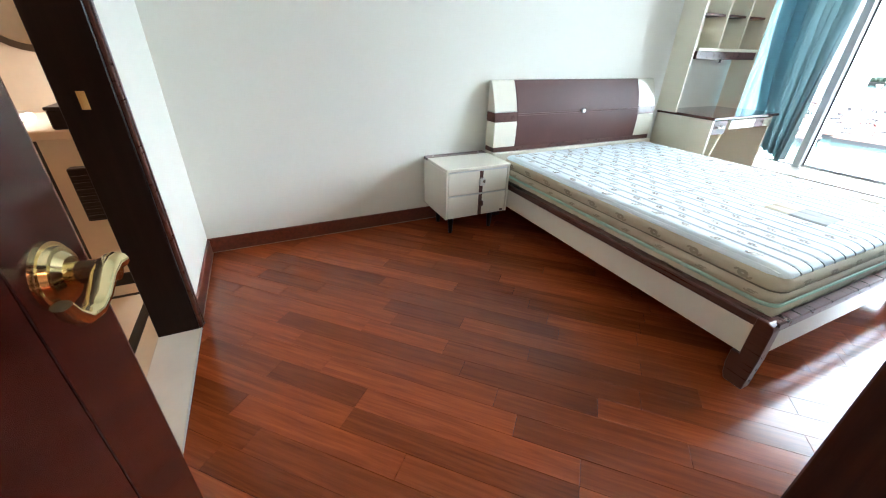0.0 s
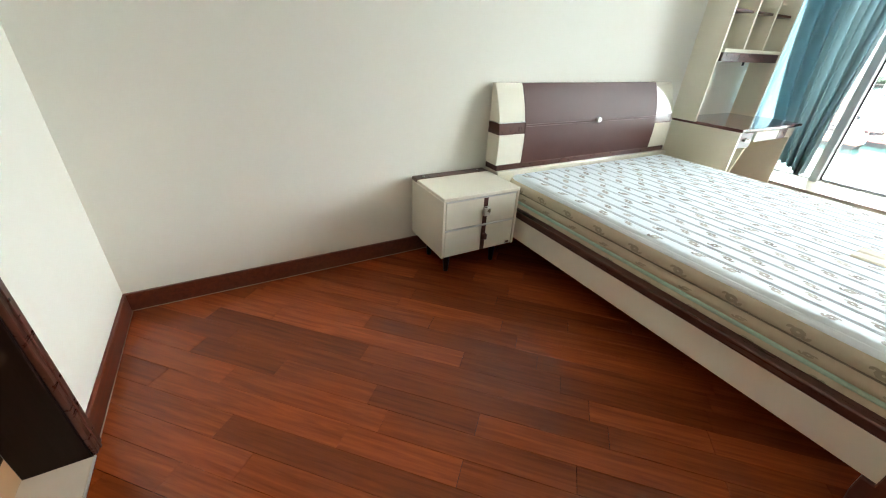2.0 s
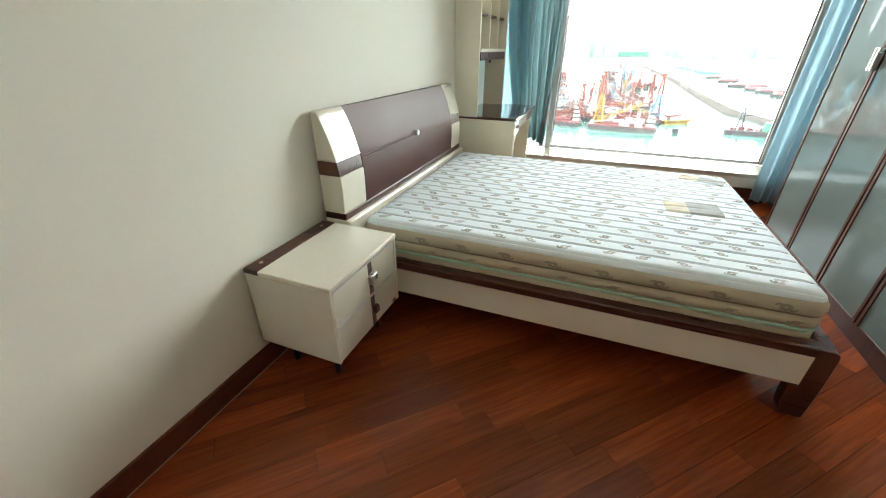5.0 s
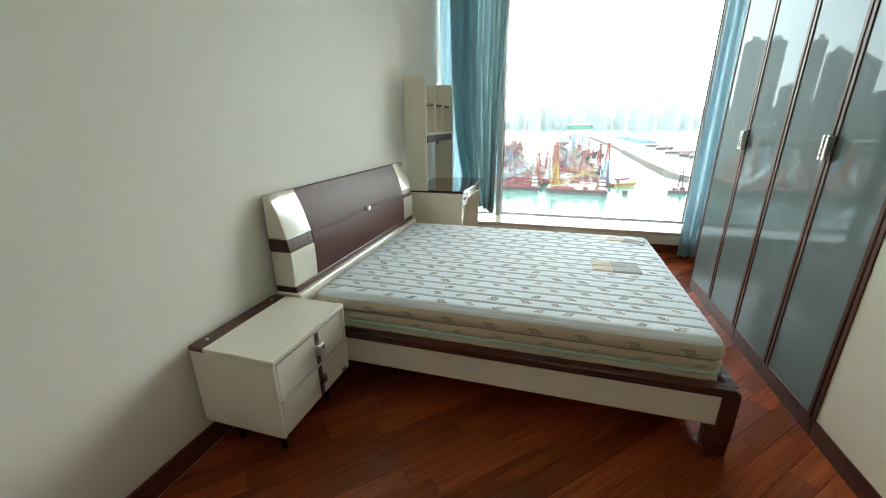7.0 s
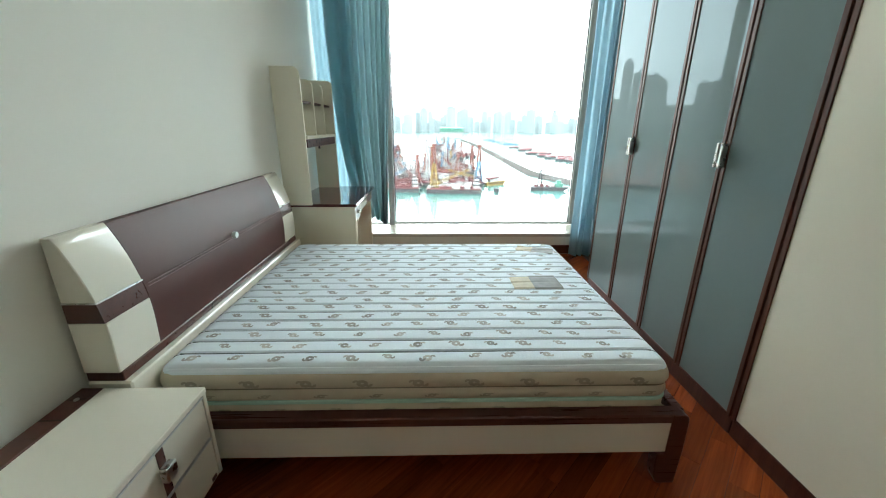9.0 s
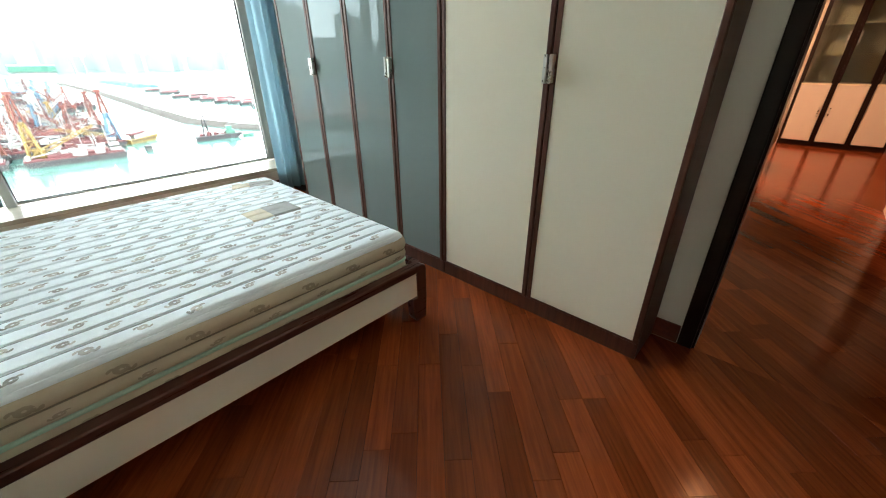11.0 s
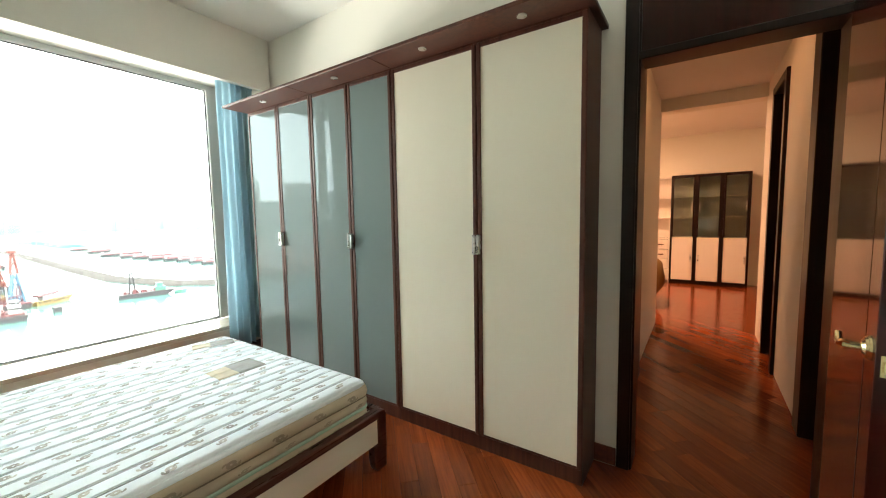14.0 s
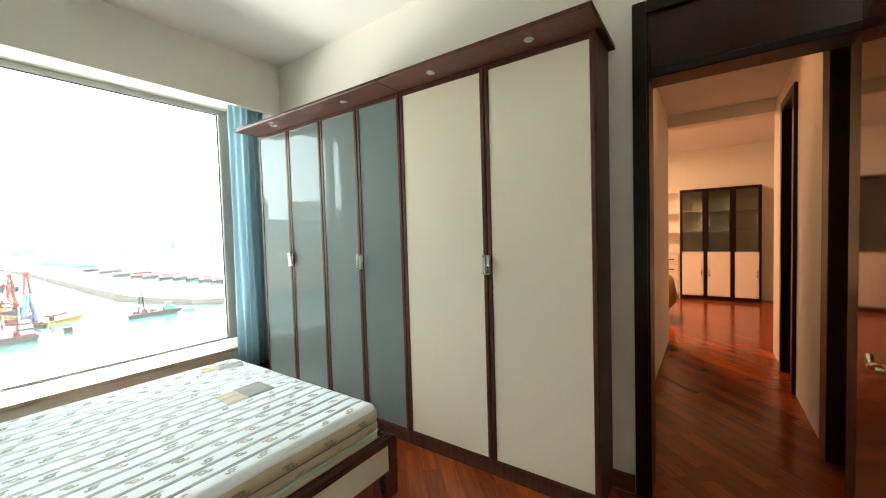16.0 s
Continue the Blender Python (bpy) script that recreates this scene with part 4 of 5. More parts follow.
# ---- curtains ----
def curtain(name, x0, x1, y, z0, z1, folds, words, pull=0.0, amp=0.035, dense=1.0, cloth=CURTAIN):
    """Pleated cloth with real thickness; pull gathers its foot towards x1."""
    cu = thing(name, (x0 + x1) / 2, y, z0, words, "curtain", "window curtains")
    bm = bmesh.new()
    n, rows = folds * 14, 36
    rr = random.Random(len(words) + folds)
    ph = [rr.uniform(-0.6, 0.6) for _ in range(folds + 2)]
    layers = []
    for side in (0, 1):
        g = []
        for j in range(rows + 1):
            v = j / rows
            z = z1 + (z0 - z1) * v
            row = []
            for i in range(n + 1):
                u = i / n
                f = u ** dense * folds
                k = min(int(f), folds)
                w = math.sin(2 * math.pi * f + ph[k] * (1 - f + k) + ph[k + 1] * (f - k))
                lo = x0 + (x1 - x0) * u
                hi = x1 - (x1 - x0) * (1 - u) * (1 - pull) - 0.10 * pull * (1 if u > 0.98 else 0)
                s = v ** 3.0
                xx = lo * (1 - s) + hi * s + 0.012 * math.sin(5 * v + 3 * f) * v - 0.24 * pull * u * v
                zz = z + pull * 0.28 * (1 - u) * v ** 6
                yy = y + (amp * (0.55 + 0.45 * v) * w) + 0.012 * noise.noise(Vector((f, v * 4, folds))) + side * 0.003
                row.append(bm.verts.new((xx, yy, zz)))
            g.append(row)
        layers.append(g)
        for j in range(rows):
            for i in range(n):
                q = (g[j][i], g[j][i + 1], g[j + 1][i + 1], g[j + 1][i])
                bm.faces.new(q if side == 0 else q[::-1])
    a, b = layers
    for i in range(n):
        bm.faces.new((a[rows][i + 1], a[rows][i], b[rows][i], b[rows][i + 1]))
    part("cloth", bm, cloth, cu, "hanging pleated cloth", True)
    part("heading", B(x0, x1, y - 0.006, y + 0.008, z1 - 0.02, z1 + 0.03), cloth, cu, "stiff heading tape")
    return cu


curtain("curtain", 0.16, 0.785, 4.97, 0.32, 2.85, 8, "teal curtain gathered to one side behind the desk", pull=0.42, amp=0.06, dense=1.7)
# same teal cloth lying flat, its backlit tone put into the paler colour
curtain("pale_curtain", 0.015, 0.42, 5.05, 0.26, 2.85, 6, "pale blue backlit lining behind the teal curtain", amp=0.012, cloth=BACKLIT)
curtain("pale_curtain", 2.645, 2.92, 4.75, 0.02, 2.84, 4, "pale blue backlit curtain lining hanging to the floor", amp=0.035, cloth=BACKLIT)
curtain("curtain", 2.82, 3.08, 4.83, 0.03, 2.84, 4, "teal curtain hanging to the floor beside the wardrobe", amp=0.03)


# ---- harbour outside ----
SEA = -42.0
WATER = mat("sea_water", (0.034, 0.075, 0.068), 0.14, vary=0.12, scale=0.02, bump=0.35, bump_scale=0.3, spec=0.14)
struct("water", B(-4500, 4500, 14.0, 4500, SEA - 2, SEA), WATER, "pale green harbour water", "water")
ROCK = mat("breakwater_rock", (0.042, 0.039, 0.037), 0.95, spec=0.02, vary=0.5, scale=0.5)
REDH = mat("barge_red", (0.062, 0.021, 0.023), 0.8, spec=0.3, vary=0.4, scale=0.3)
DARKH = mat("barge_hull", (0.020, 0.019, 0.021), 0.7, spec=0.3, vary=0.3, scale=0.3)
BLUEC = mat("crane_blue", (0.040, 0.075, 0.110), 0.6, spec=0.3, vary=0.2, scale=0.3)
YELC = mat("crane_yellow", (0.115, 0.075, 0.022), 0.6, spec=0.3, vary=0.2, scale=0.3)
WHITEC = mat("boat_white", (0.150, 0.150, 0.150), 0.6, vary=0.2, scale=0.3)
GREENC = mat("tug_green", (0.030, 0.085, 0.065), 0.6, spec=0.3, vary=0.2, scale=0.3)
ORANGEC = mat("crane_orange", (0.085, 0.027, 0.022), 0.7, spec=0.3, vary=0.3, scale=0.3)


def polar(az, el_or_d, is_d=False):
    """A place on the water by bearing from the window and depression angle or distance."""
    d = el_or_d if is_d else (1.35 - SEA) / math.tan(radians(el_or_d))
    return 1.1 + d * math.sin(radians(az)), 1.0 + d * math.cos(radians(az))


def beam(bm, p, q, w):
    p, q = Vector(p), Vector(q)
    d = q - p
    m = Matrix.Translation((p + q) / 2) @ d.to_track_quat("Z", "Y").to_matrix().to_4x4() @ Matrix.Diagonal((w, w, d.length, 1))
    bmesh.ops.create_cube(bm, size=1, matrix=m)


def truss(bm, p, q, w, n, t):
    """A lattice boom with four chords, narrowing to its tip."""
    p, q = Vector(p), Vector(q)
    d = (q - p).normalized()
    s = d.cross(Vector((0, 0, 1))).normalized() if abs(d.z) < 0.99 else Vector((1, 0, 0))
    u = s.cross(d)
    pts = []
    for i in range(n + 1):
        c, r = p + (q - p) * i / n, w * (1 - 0.6 * i / n) / 2
        pts.append([c + s * a * r + u * b * r for a, b in ((-1, -1), (1, -1), (1, 1), (-1, 1))])
    for i in range(n):
        for k in range(4):
            beam(bm, pts[i][k], pts[i + 1][k], t)
            beam(bm, pts[i][k], pts[i + 1][(k + 1) % 4], t * 0.7)


rb = random.Random(11)


def mast_tower(bm, x, y, z0, z1, w, n, t):
    """A four-legged lattice tower that narrows upwards."""
    rows = []
    for i in range(n + 1):
        f = i / n
        r = w * (1 - 0.72 * f) / 2
        rows.append([Vector((x + a * r, y + b * r, z0 + (z1 - z0) * f)) for a, b in ((-1, -1), (1, -1), (1, 1), (-1, 1))])
    for r0, r1 in zip(rows, rows[1:]):
        for k in range(4):
            beam(bm, r0[k], r1[k], t)
            beam(bm, r0[k], r1[(k + 1) % 4], t * 0.6)
            beam(bm, r1[k], r1[(k + 1) % 4], t * 0.6)


def crane_barge(az, dep, turn, length, hull, crane, boom_el, boom_len, words, height=24.0, top=None):
    """A flat barge with deckhouse, hold, lattice mast towers at one end and a boom lying across the deck."""
    x, y = polar(az, dep)
    T = pose(x, y, SEA, 0, 0, turn)
    u = thing("crane_barge", x, y, SEA, words, "barge", "crane barges in the shelter")
    w = length * 0.36
    xt = length * 0.36

    def add(name, bm, m, label=""):
        bm.transform(T)
        return part(name, bm, m, u, label)
    add("hull", prism([(-length / 2, -0.5), (length / 2 - 2, -0.5), (length / 2, 2.6), (-length / 2 - 1, 2.6)], "y", -w / 2, w / 2), DARKH, "dark steel hull")
    add("deck", B(-length / 2, length / 2 - 0.5, -w / 2 + 0.4, w / 2 - 0.4, 2.6, 3.4), hull, "rusty red deck coaming")
    bm = B(-length * 0.34, length * 0.26, -w / 2 + 1.2, w / 2 - 1.2, 3.4, 4.6)
    for k in range(5):
        xa = -length * 0.34 + length * 0.6 * k / 5
        bx(bm, xa, xa + 0.5, -w / 2 + 0.9, w / 2 - 0.9, 3.4, 5.2)
    add("cargo_hold", bm, hull, "rusty ribbed hold")
    add("deckhouse", B(-length * 0.48, -length * 0.37, -w * 0.26, w * 0.26, 3.4, 6.6), WHITEC, "grey-white deckhouse")
    add("wheelhouse", B(-length * 0.465, -length * 0.395, -w * 0.18, w * 0.18, 6.6, 8.8), WHITEC, "small wheelhouse")
    bm = bmesh.new()
    bx(bm, -length * 0.482, -length * 0.368, -w * 0.262, w * 0.262, 4.9, 5.8)
    bx(bm, -length * 0.467, -length * 0.393, -w * 0.182, w * 0.182, 7.4, 8.2)
    add("window_band", bm, DARKH, "dark window band")
    bm = bmesh.new()
    for _ in range(18):
        gx0, gy0 = rb.uniform(-0.34, 0.44) * length, rb.uniform(-0.4, 0.4) * w
        bx(bm, gx0, gx0 + rb.uniform(0.5, 4.0), gy0, gy0 + rb.uniform(0.5, 2.4), 3.3, 4.6 + rb.uniform(0.2, 2.2))
    for _ in range(5):
        gx0, gy0 = rb.uniform(-0.45, 0.45) * length, rb.uniform(-0.4, 0.4) * w
        beam(bm, (gx0, gy0, 3.3), (gx0 + rb.uniform(-1, 1), gy0 + rb.uniform(-1, 1), rb.uniform(9, 19)), 0.35)
    for _ in range(3):
        gx0, gy0 = rb.uniform(-0.4, 0.2) * length, rb.uniform(-0.4, 0.4) * w
        beam(bm, (gx0, gy0, rb.uniform(4, 7)), (gx0 + rb.uniform(6, 14), gy0 + rb.uniform(-2, 2), rb.uniform(4, 9)), 0.5)
    add("deck_gear", bm, rb.choice((hull, crane, WHITEC)), "cluttered deck gear and poles")["kind"] = "stuff"
    bm = bmesh.new()
    mast_tower(bm, xt, 0, 3.4, height * 0.62, 5.0, 4, 0.8 if top else 0.55)
    add("crane_tower", bm, crane, "lattice crane tower")
    bm = bmesh.new()
    mast_tower(bm, xt, 0, height * 0.62, height, 2.8, 3, 0.5)
    bx(bm, xt - 1.6, xt + 1.6, -0.7, 0.7, height, height + 1.2)
    add("tower_head", bm, top or crane, "head of the lattice tower with sheaves")
    add("crane_cab", B(xt - 3.6, xt + 0.6, -1.8, 1.8, 3.4, 7.2, bevel=0.25), crane, "crane cab")
    e = radians(boom_el)
    tip = (xt - 2 - boom_len * math.cos(e), 0, 6 + boom_len * math.sin(e))
    bm = bmesh.new()
    truss(bm, (xt - 2, 0, 6), tip, 1.9, 6, 0.36)
    add("boom", bm, rb.choice((crane, WHITEC)) if top is None else YELC, "lattice boom")
    bm = bmesh.new()
    beam(bm, (xt, 0, height), tip, 0.18)
    beam(bm, (xt, 0, height), (-length * 0.4, 0, 6.6), 0.14)
    add("rigging", bm, DARKH)
    return u


PAL = (ORANGEC, BLUEC, REDH, ORANGEC, WHITEC, BLUEC, YELC)
PAINTS = [mat("ship_paint_" + n, c, 0.7, vary=0.3, scale=0.3) for n, c in (("red", (0.34, 0.13, 0.12)), ("blue", (0.22, 0.42, 0.55)), ("white", (0.65, 0.66, 0.66)), ("orange", (0.50, 0.20, 0.12)))]
crane_barge(3.1, 9.5, 176, 37, REDH, YELC, 24, 24, "large rusty red crane barge with yellow tower", 31, ORANGEC)
crane_barge(4.6, 8.5, 4, 32, REDH, BLUEC, 16, 22, "rusty red barge with tall pale blue crane tower", 29, ORANGEC)
crane_barge(-5.6, 9.3, 178, 32, REDH, BLUEC, 30, 20, "rusty red crane barge with blue tower", 27)
crane_barge(-3.2, 8.5, 5, 34, REDH, WHITEC, 12, 24, "rusty red crane barge with white tower", 26)
for i in range(46):
    dep = 8.9 - 6.4 * (i / 46) ** 0.8
    crane_barge(rb.uniform(-12, 4.4), dep + rb.uniform(-0.25, 0.25), rb.uniform(-14, 14) + (180 if rb.random() < 0.5 else 0), rb.uniform(26, 38), REDH if i % 4 else DARKH, PAL[i % 7], rb.uniform(8, 48), rb.uniform(14, 24),
                "moored crane barge among many with lattice tower", rb.uniform(17, 27))
for i in range(40):
    crane_barge(-42 + 30 * ((i * 0.618) % 1.0), 8.1 - 4.3 * (i / 40), rb.uniform(-30, 30), rb.uniform(26, 38), PAINTS[0] if i % 3 else PAINTS[3], PAINTS[1 + i % 3], rb.uniform(15, 60), rb.uniform(16, 26),
                "moored crane barge near the inner shore", rb.uniform(18, 28))


def flat_barge(az, dep, turn, length, m, words):
    x, y = polar(az, dep)
    T = pose(x, y, SEA, 0, 0, turn)
    u = thing("barge", x, y, SEA, words, "barge", "moored barges beyond the breakwater")
    hull = prism([(-length / 2, -0.3), (length / 2 - 3, -0.3), (length / 2 + 1, 2.9), (length / 2 - 5, 2.2), (-length / 2 + 3, 2.2), (-length / 2 - 1, 2.8)], "y", -3.5, 3.5)
    hold = prism([(-length * 0.40, 2.0), (length * 0.36, 2.0), (length * 0.33, 3.9), (-length * 0.36, 3.9)], "y", -2.8, 2.8)
    house = B(-length * 0.47, -length * 0.41, -1.6, 1.6, 2.2, 5.4)
    for nm, bm, mm in (("hull", hull, DARKH if m is not BLUEC else BLUEC), ("hold", hold, m), ("deckhouse", house, WHITEC)):
        bm.transform(T)
        part(nm, bm, mm, u)


# paler, pinker red than on the crane barges
PALER = mat("pale_red_cargo", (0.135, 0.055, 0.060), 0.9, spec=0.3, vary=0.3, scale=0.2)
for i in range(11):
    f = i / 10
    flat_barge(11.9 + 14.5 * f, 2.95 + 2.65 * f ** 0.8 + rb.uniform(-0.08, 0.08), rb.uniform(-14, -4), rb.uniform(24, 31), PALER, "long red flat barge moored beyond the breakwater")
    if i % 2:
        flat_barge(12.3 + 13.6 * f, 2.75 + 2.5 * f ** 0.8, rb.uniform(-14, -4), rb.uniform(20, 26), PALER, "long red flat barge moored beyond the breakwater")
for i in range(6):
    flat_barge(8.2 + 0.62 * i, 1.92 + 0.12 * i, rb.uniform(-12, -4), rb.uniform(34, 44), BLUEC, "long blue flat barge moored beyond the breakwater")
# yellow work boat beside the large barge
tx, ty = polar(9.2, 8.25)
yb = thing("work_boat", tx, ty, SEA, "small yellow-hulled boat with brown canopy by the barges", "boat")
bm = prism([(-8.5, -0.3), (7, -0.3), (10, 3.2), (-8.5, 2.2)], "y", -2.6, 2.6)
fend = bmesh.new()
for k in range(7):
    cyl(fend, (-7 + 2.2 * k, -2.9, 1.6), (-7 + 2.2 * k, -2.5, 1.6), 0.6, seg=10)
for nm, b2, mm in (("hull", bm, YELC), ("canopy", prism([(-7, 4.4), (4, 5.6), (4, 6.2), (-7, 5.4)], "y", -2.2, 2.2), REDH), ("deckhouse", B(-5, 3, -1.8, 1.8, 2.2, 4.9), WHITEC), ("fenders", fend, DARKH)):
    b2.transform(pose(tx, ty, SEA, 0, 0, 28))
    part(nm, b2, mm, yb)
bx0, by0 = polar(9.6, 9.3)
bo = B(-1.6, 1.6, -1.6, 1.6, -0.3, 2.6, bevel=0.3)
bo.transform(pose(bx0, by0, SEA))
solo("mooring_buoy", bo, DARKH, "dark square mooring float on the water", "buoy")
# work boat by the breakwater
tx, ty = polar(17.3, 8.75)
tg = thing("work_boat", tx, ty, SEA, "dark work boat with mast and green deckhouse beside the breakwater", "boat")
bm = bmesh.new()
mast_tower(bm, -7, 0, 2.4, 15, 3.0, 4, 0.35)
beam(bm, (-7, 0, 10), (-3.2, 0, 11), 0.4)
gear = bmesh.new()
for k in range(10):
    gx0 = -11 + 2.0 * k
    bx(gear, gx0, gx0 + rb.uniform(0.6, 1.8), -2 + rb.uniform(0, 2), 2, 2.2, 2.8 + rb.uniform(0.2, 1.8))
for nm, b2, mm in (("hull", prism([(-13, -0.3), (9, -0.3), (13, 2.6), (11, 2.9), (-13.5, 2.3)], "y", -3.6, 3.6), DARKH), ("deckhouse", B(3.5, 8.5, -2.4, 2.4, 2.4, 5.0), GREENC), ("wheelhouse", B(4.4, 7.2, -1.8, 1.8, 5.0, 7.2), GREENC),
                   ("mast", bm, DARKH), ("deck_gear", gear, REDH), ("tender", prism([(13.5, -0.2), (19, -0.2), (20.5, 1.5), (13, 1.3)], "y", -1.6, 1.6), GREENC)):
    b2.transform(pose(tx, ty, SEA, 0, 0, -8))
    part(nm, b2, mm, tg)
# breakwater
bm = bmesh.new()
knots = [Vector(polar(*k)) for k in ((4.25, 1.92), (7.5, 3.2), (12.1, 5.5), (14.5, 6.6), (20.3, 7.75), (24.5, 8.15), (34.0, 8.6))]
n = 420
rows = []
for i in range(n + 1):
    f = i * 6 / n
    j = min(int(f), 5)
    d = knots[j + 1] - knots[j]
    c = knots[j] + d * (f - j)
    side = Vector((-d.y, d.x)).normalized()
    row = []
    for k, (o, h) in enumerate(((-6.5, -1), (-5.0, 0.9), (-3.4, 2.0), (-1.6, 2.7), (1.6, 2.7), (3.4, 2.0), (5.0, 0.9), (6.5, -1))):
        q = c + side * o
        j = noise.noise(Vector((i * 0.83, k * 1.7, 3)))
        row.append(bm.verts.new((q.x + 1.1 * j, q.y + 1.1 * j, SEA + h + 1.1 * j)))
    rows.append(row)
for r0, r1 in zip(rows, rows[1:]):
    for k in range(7):
        bm.faces.new((r0[k], r1[k], r1[k + 1], r0[k + 1]))
bmesh.ops.recalc_face_normals(bm, faces=bm.faces)
struct("breakwater", bm, ROCK, "long grey rubble breakwater across the harbour", "breakwater")
gx, gy = polar(2.7, 1550, True)
sh2 = thing("harbour_shed", gx, gy, SEA, "large green-roofed shed on the far quay", "shed")
for nm, bm, mm in (("wall", B(-44, 44, -12, 12, 0, 22), WHITEC), ("roof", prism([(-15, 22), (15, 22), (15, 34), (8, 40), (-15, 36)], "x", -46, 46), GREENC)):
    bm.transform(pose(gx, gy, SEA, 0, 0, 3))
    part(nm, bm, mm, sh2)

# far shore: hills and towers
# haze is put into these two base colours, paling hills and far towers
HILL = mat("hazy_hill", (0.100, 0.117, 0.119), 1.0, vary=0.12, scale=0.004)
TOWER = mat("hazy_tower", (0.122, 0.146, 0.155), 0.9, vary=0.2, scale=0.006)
TOWERN = mat("tower_concrete", (0.27, 0.28, 0.29), 0.9, vary=0.15, scale=0.02)
WINDOWS = mat("tower_windows", (0.13, 0.15, 0.17), 0.3, vary=0.2, scale=0.05)
bm = bmesh.new()
prev = None
for i in range(281):
    az = -70 + i * 0.5
    h = 70 + 120 * max(0, noise.noise(Vector((az * 0.055, 1.0, 0))) + 0.35) + 50 * noise.noise(Vector((az * 0.3, 2, 0))) + 20 * noise.noise(Vector((az * 1.3, 5, 0)))
    h += 260 * math.exp(-((az + 3) / 4) ** 2) + 270 * math.exp(-((az - 9.5) / 5) ** 2) + 150 * math.exp(-((az + 31) / 9) ** 2)
    x, y = polar(az, 3600, True)
    x2, y2 = polar(az, 4100, True)
    row = [bm.verts.new((x, y, SEA)), bm.verts.new(((x + x2) / 2, (y + y2) / 2, SEA + h * 0.7)), bm.verts.new((x2, y2, SEA + h))]
    if prev:
        for k in range(2):
            bm.faces.new((prev[k], row[k], row[k + 1], prev[k + 1]))
    prev = row
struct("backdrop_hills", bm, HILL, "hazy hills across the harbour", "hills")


def tower(az, dist, w, dpt, h, m, far=True):
    x, y = polar(az, dist, True)
    T = pose(x, y, SEA, 0, 0, -az + rb.uniform(-15, 15))
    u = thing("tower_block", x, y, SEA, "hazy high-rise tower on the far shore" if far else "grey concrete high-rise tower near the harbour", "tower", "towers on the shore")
    bm = B(-w / 2, w / 2, -dpt / 2, dpt / 2, 0, h)
    bx(bm, -w * 0.2, w * 0.2, -dpt * 0.2, dpt * 0.2, h, h + h * 0.05)
    if not far:
        for c in range(3):
            xa = -w / 2 + w * (c + 0.22) / 3
            bx(bm, xa, xa + w * 0.16, -dpt / 2 - 3, -dpt / 2, 0, h * 0.985)
    bm.transform(T)
    part("body", bm, m, u)
    bm = bmesh.new()
    floors = max(4, int(h / (12 if far else 5)))
    cols = 4 if far else 6
    for k in range(floors):
        z = h * (k + 0.3) / floors
        for c in range(cols):
            xa = -w / 2 + w * (c + 0.30) / cols
            bx(bm, xa, xa + w * 0.5 / cols, -dpt / 2 - 0.6, -dpt / 2 + 0.2, z, z + h * 0.45 / floors)
    bm.transform(T)
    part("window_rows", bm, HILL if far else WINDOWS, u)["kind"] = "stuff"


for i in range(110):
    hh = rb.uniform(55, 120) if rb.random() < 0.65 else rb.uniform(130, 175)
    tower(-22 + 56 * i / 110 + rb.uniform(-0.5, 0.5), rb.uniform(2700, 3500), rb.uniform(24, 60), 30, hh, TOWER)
# towers on the near shore to the west, by bearing, distance, breadth and height
for az, dist, w, h in ((-13, 1150, 44, 150), (-16, 1050, 40, 160), (-20.1, 900, 26, 172), (-22.0, 920, 26, 172), (-24.0, 1250, 36, 120), (-25.4, 1000, 20, 178), (-27.0, 1050, 26, 162), (-28.6, 1080, 24, 158), (-29.6, 1300, 22, 165),
                       (-33.9, 1350, 30, 162), (-35.3, 1370, 30, 166), (-36.7, 1390, 30, 163), (-39.5, 1300, 34, 130), (-42.0, 1250, 36, 165), (-46, 1200, 40, 150)):
    tower(az, dist, w, 26, h, TOWERN, False)
for i in range(34):
    tower(-48 + 36 * i / 34 + rb.uniform(-0.5, 0.5), rb.uniform(1600, 2400), rb.uniform(30, 60), 30, rb.uniform(60, 115), TOWERN, False)
shore = [polar(az, d, True) for az, d in ((-11, 1250), (-20, 1080), (-30, 760), (-42, 640), (-60, 520), (-60, 3500), (-11, 3500))]
struct("ground_shore", prism(shore, "z", SEA - 1, SEA + 4), ROCK, "grey reclaimed shore beside the harbour", "ground")
bm = bmesh.new()
for i in range(400):
    az = -48 + 36 * i / 400
    x, y = polar(az, 1010 + 0.9 * (az + 30) ** 2 * (1 if az > -30 else 0.2) + rb.uniform(0, 160), True)
    r = rb.uniform(7, 14)
    bmesh.ops.create_icosphere(bm, subdivisions=1, radius=r, matrix=Matrix.Translation((x, y, SEA + 4 + r * 0.7)) @ Matrix.Diagonal((1, 1, rb.uniform(0.8, 1.3), 1)))
for v in bm.verts:
    v.co += 3.0 * noise.noise_vector(v.co * 0.11)
solo("shore_trees", bm, mat("far_foliage", (0.060, 0.085, 0.060), 0.9, vary=0.4, scale=0.06), "dark green trees along the far shore", "trees", kind="stuff")
vd = thing("viaduct", *polar(-30, 800, True), SEA, "pale elevated road along the shore on piers", "viaduct")
line = [Vector((*polar(az, d, True), 0)) for az, d in ((-16, 1180), (-22, 1010), (-28, 860), (-34, 780), (-44, 700))]
deck, piers = bmesh.new(), bmesh.new()
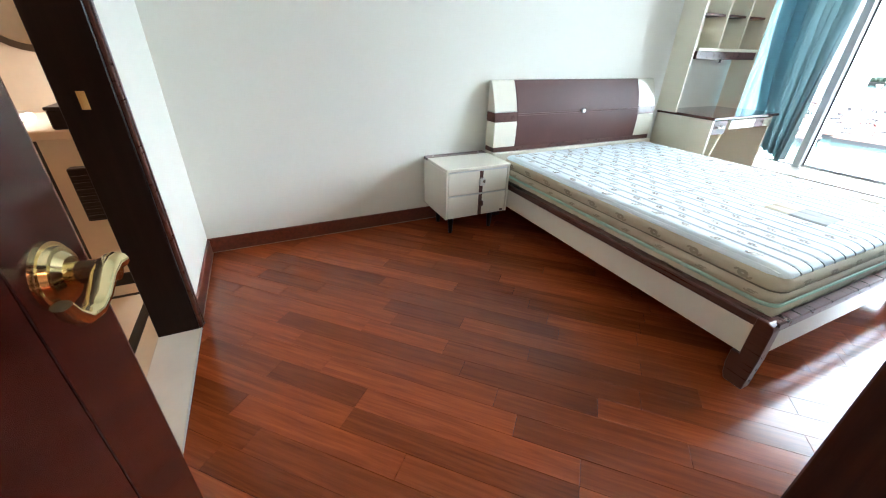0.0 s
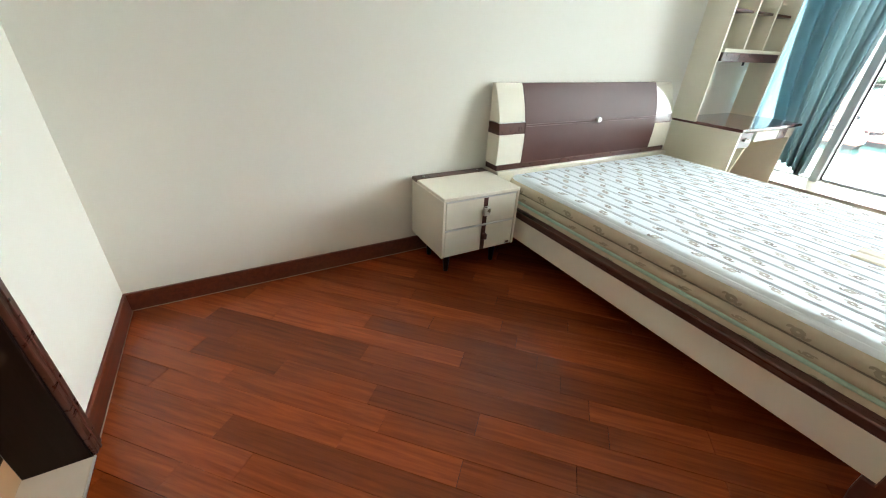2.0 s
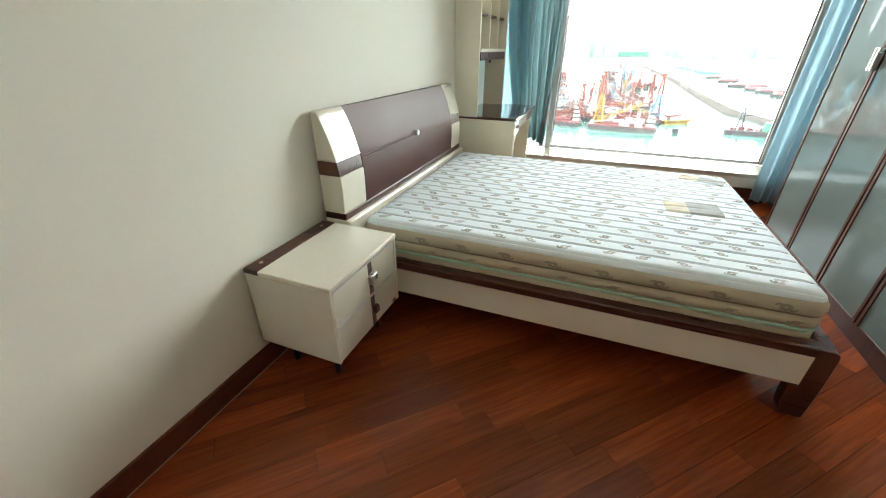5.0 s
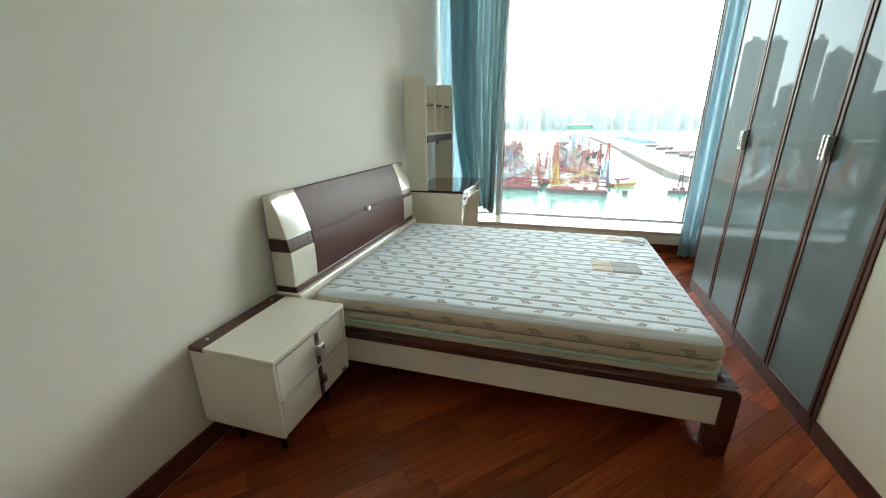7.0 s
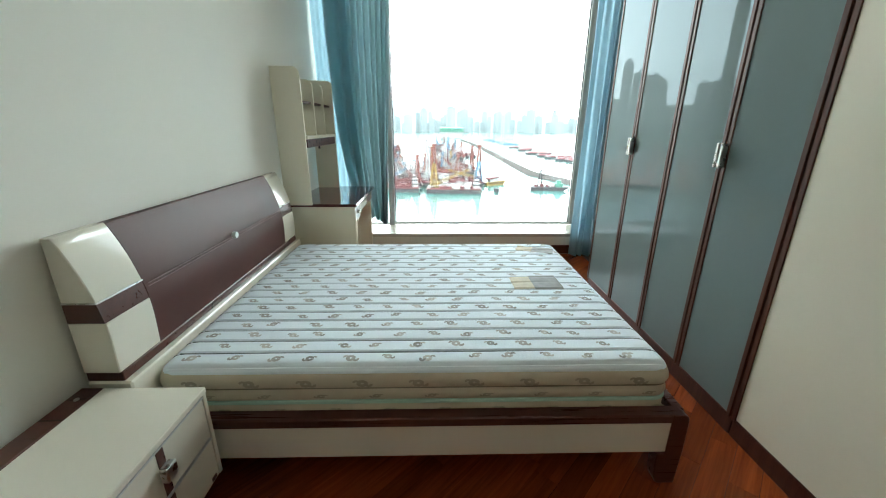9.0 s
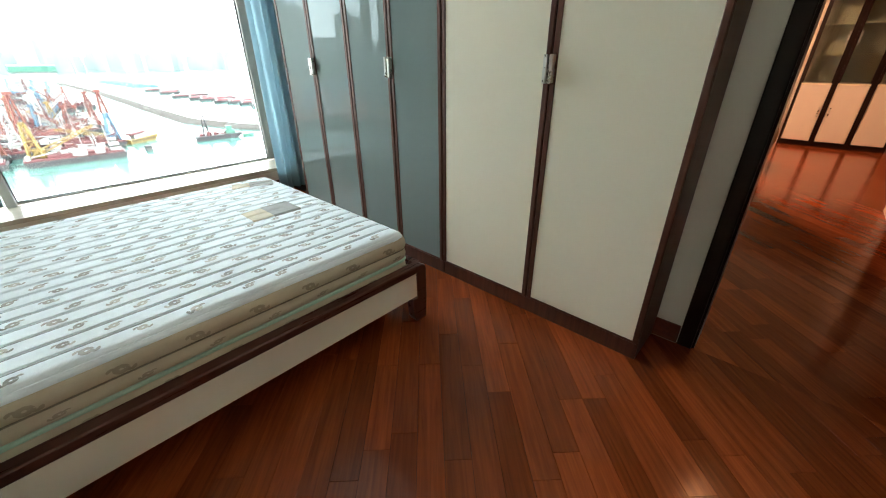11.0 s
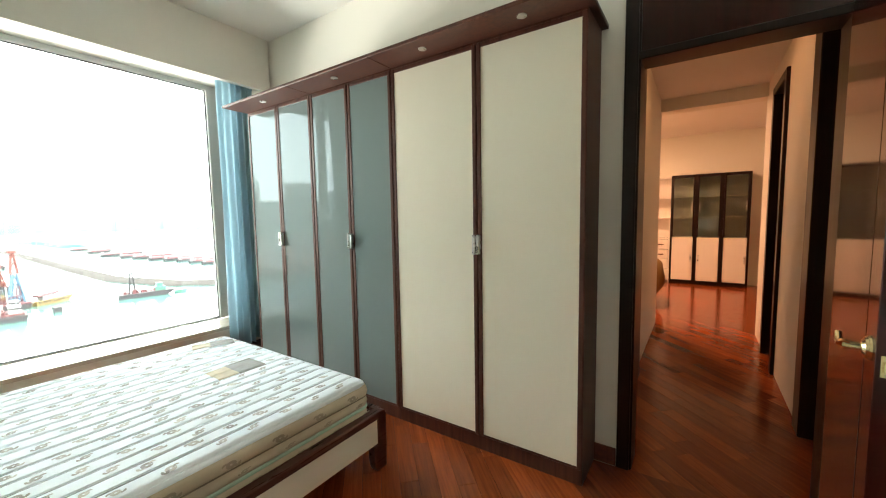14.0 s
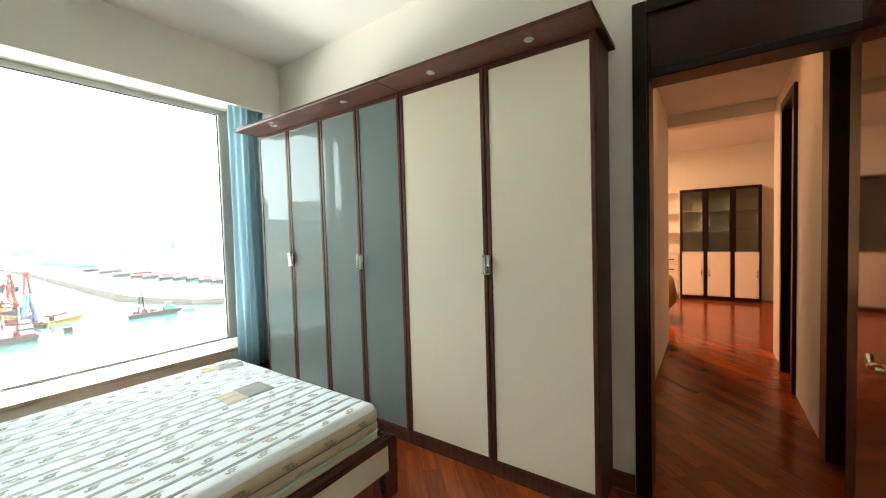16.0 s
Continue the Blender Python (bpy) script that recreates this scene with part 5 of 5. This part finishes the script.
for p, q in zip(line, line[1:]):
    d = q - p
    m = Matrix.Translation((p + q) / 2 + Vector((0, 0, SEA + 15))) @ Matrix.Rotation(math.atan2(d.y, d.x), 4, "Z") @ Matrix.Diagonal((d.length + 3, 14, 2.6, 1))
    bmesh.ops.create_cube(deck, size=1, matrix=m)
    for k in range(4):
        c = p + d * (k + 0.5) / 4
        cyl(piers, (c.x, c.y, SEA + 3), (c.x, c.y, SEA + 14), 1.6, seg=10)
PALEC = mat("viaduct_concrete", (0.60, 0.60, 0.58), 0.8)
part("deck", deck, PALEC, vd)
part("piers", piers, PALEC, vd)["kind"] = "stuff"


# ---- floor planks ----
PW, P0 = 0.097, 0.068
C45 = math.sqrt(0.5)


def clip(poly, x0, x1, y0, y1):
    for axis, lim, keep_more in ((0, x0, True), (0, x1, False), (1, y0, True), (1, y1, False)):
        out = []
        for i in range(len(poly)):
            p, q = poly[i], poly[(i + 1) % len(poly)]
            ip, iq = (p[axis] >= lim) == keep_more or p[axis] == lim, (q[axis] >= lim) == keep_more or q[axis] == lim
            if ip:
                out.append(p)
            if ip != iq:
                t = (lim - p[axis]) / (q[axis] - p[axis])
                out.append((p[0] + t * (q[0] - p[0]), p[1] + t * (q[1] - p[1])))
        poly = out
        if len(poly) < 3:
            return []
    return poly


def slab(bm, poly, jitter):
    """A board with a small bevel round its top and a slightly uneven height."""
    cx, cy = sum(p[0] for p in poly) / len(poly), sum(p[1] for p in poly) / len(poly)
    lo = [bm.verts.new((p[0], p[1], -0.014)) for p in poly]
    mid = [bm.verts.new((p[0], p[1], -0.0003 + jitter)) for p in poly]
    top = []
    for p in poly:
        dx, dy = cx - p[0], cy - p[1]
        L = max(1e-6, math.hypot(dx, dy))
        top.append(bm.verts.new((p[0] + dx / L * min(0.0006, L * 0.4), p[1] + dy / L * min(0.0006, L * 0.4), jitter)))
    n = len(poly)
    bm.faces.new(top)
    for i in range(n):
        j = (i + 1) % n
        bm.faces.new((mid[i], mid[j], top[j], top[i]))
        bm.faces.new((lo[i], lo[j], mid[j], mid[i]))


fl = thing("floor", 1.4, 2.6, 0.0, "glossy reddish-brown hardwood planks laid diagonally", "floor", kind="structure")
rp = random.Random(3)
rest = bmesh.new()
whole, count = {}, 0
G = 0.0007
AREAS = ((0.0, W, 0.012, 4.88, True), (W, 5.95, 0.0, 1.12, False), (5.95, 9.68, -2.0, 3.0, False))
for v in range(-92, 80):
    s = rp.uniform(0, 0.8)
    u = -3.2 + s
    while u < 9.6:
        L = rp.choice((0.42, 0.55, 0.68, 0.82, 0.95))
        q = [(u + G, v * PW + P0 + G), (u + L - G, v * PW + P0 + G), (u + L - G, (v + 1) * PW + P0 - G), (u + G, (v + 1) * PW + P0 - G)]
        world_q = [((a - b) * C45, (a + b) * C45) for a, b in q]
        jit = rp.uniform(-0.0002, 0.0001)
        for x0, x1, y0, y1, near in AREAS:
            poly = clip(world_q, x0, x1, y0, y1)
            if len(poly) < 3:
                continue
            if near and count < 330:
                me = None
                if len(poly) == 4 and poly == world_q:
                    me = whole.get(L)
                cu, cv = u + L / 2, (v + 0.5) * PW + P0
                if me is None:
                    b2 = bmesh.new()
                    loc = [((x + y) * C45 - cu, (y - x) * C45 - cv) for x, y in poly]
                    slab(b2, loc, 0.0)
                    me = bpy.data.meshes.new("plank")
                    b2.to_mesh(me)
                    b2.free()
                    me.materials.append(FLOORW)
                    if poly == world_q:
                        whole[L] = me
                ob = new("plank", me)
                ob.parent = fl
                ob.matrix_parent_inverse = fl.matrix_basis.inverted()
                ob.matrix_basis = pose((cu - cv) * C45, (cu + cv) * C45, jit, 0, 0, 45)
                count += 1
            else:
                slab(rest, poly, jit)
        u += L
r = part("plank_field", rest, FLOORJ, fl, "further planks of the same floor")
r["kind"] = "stuff"
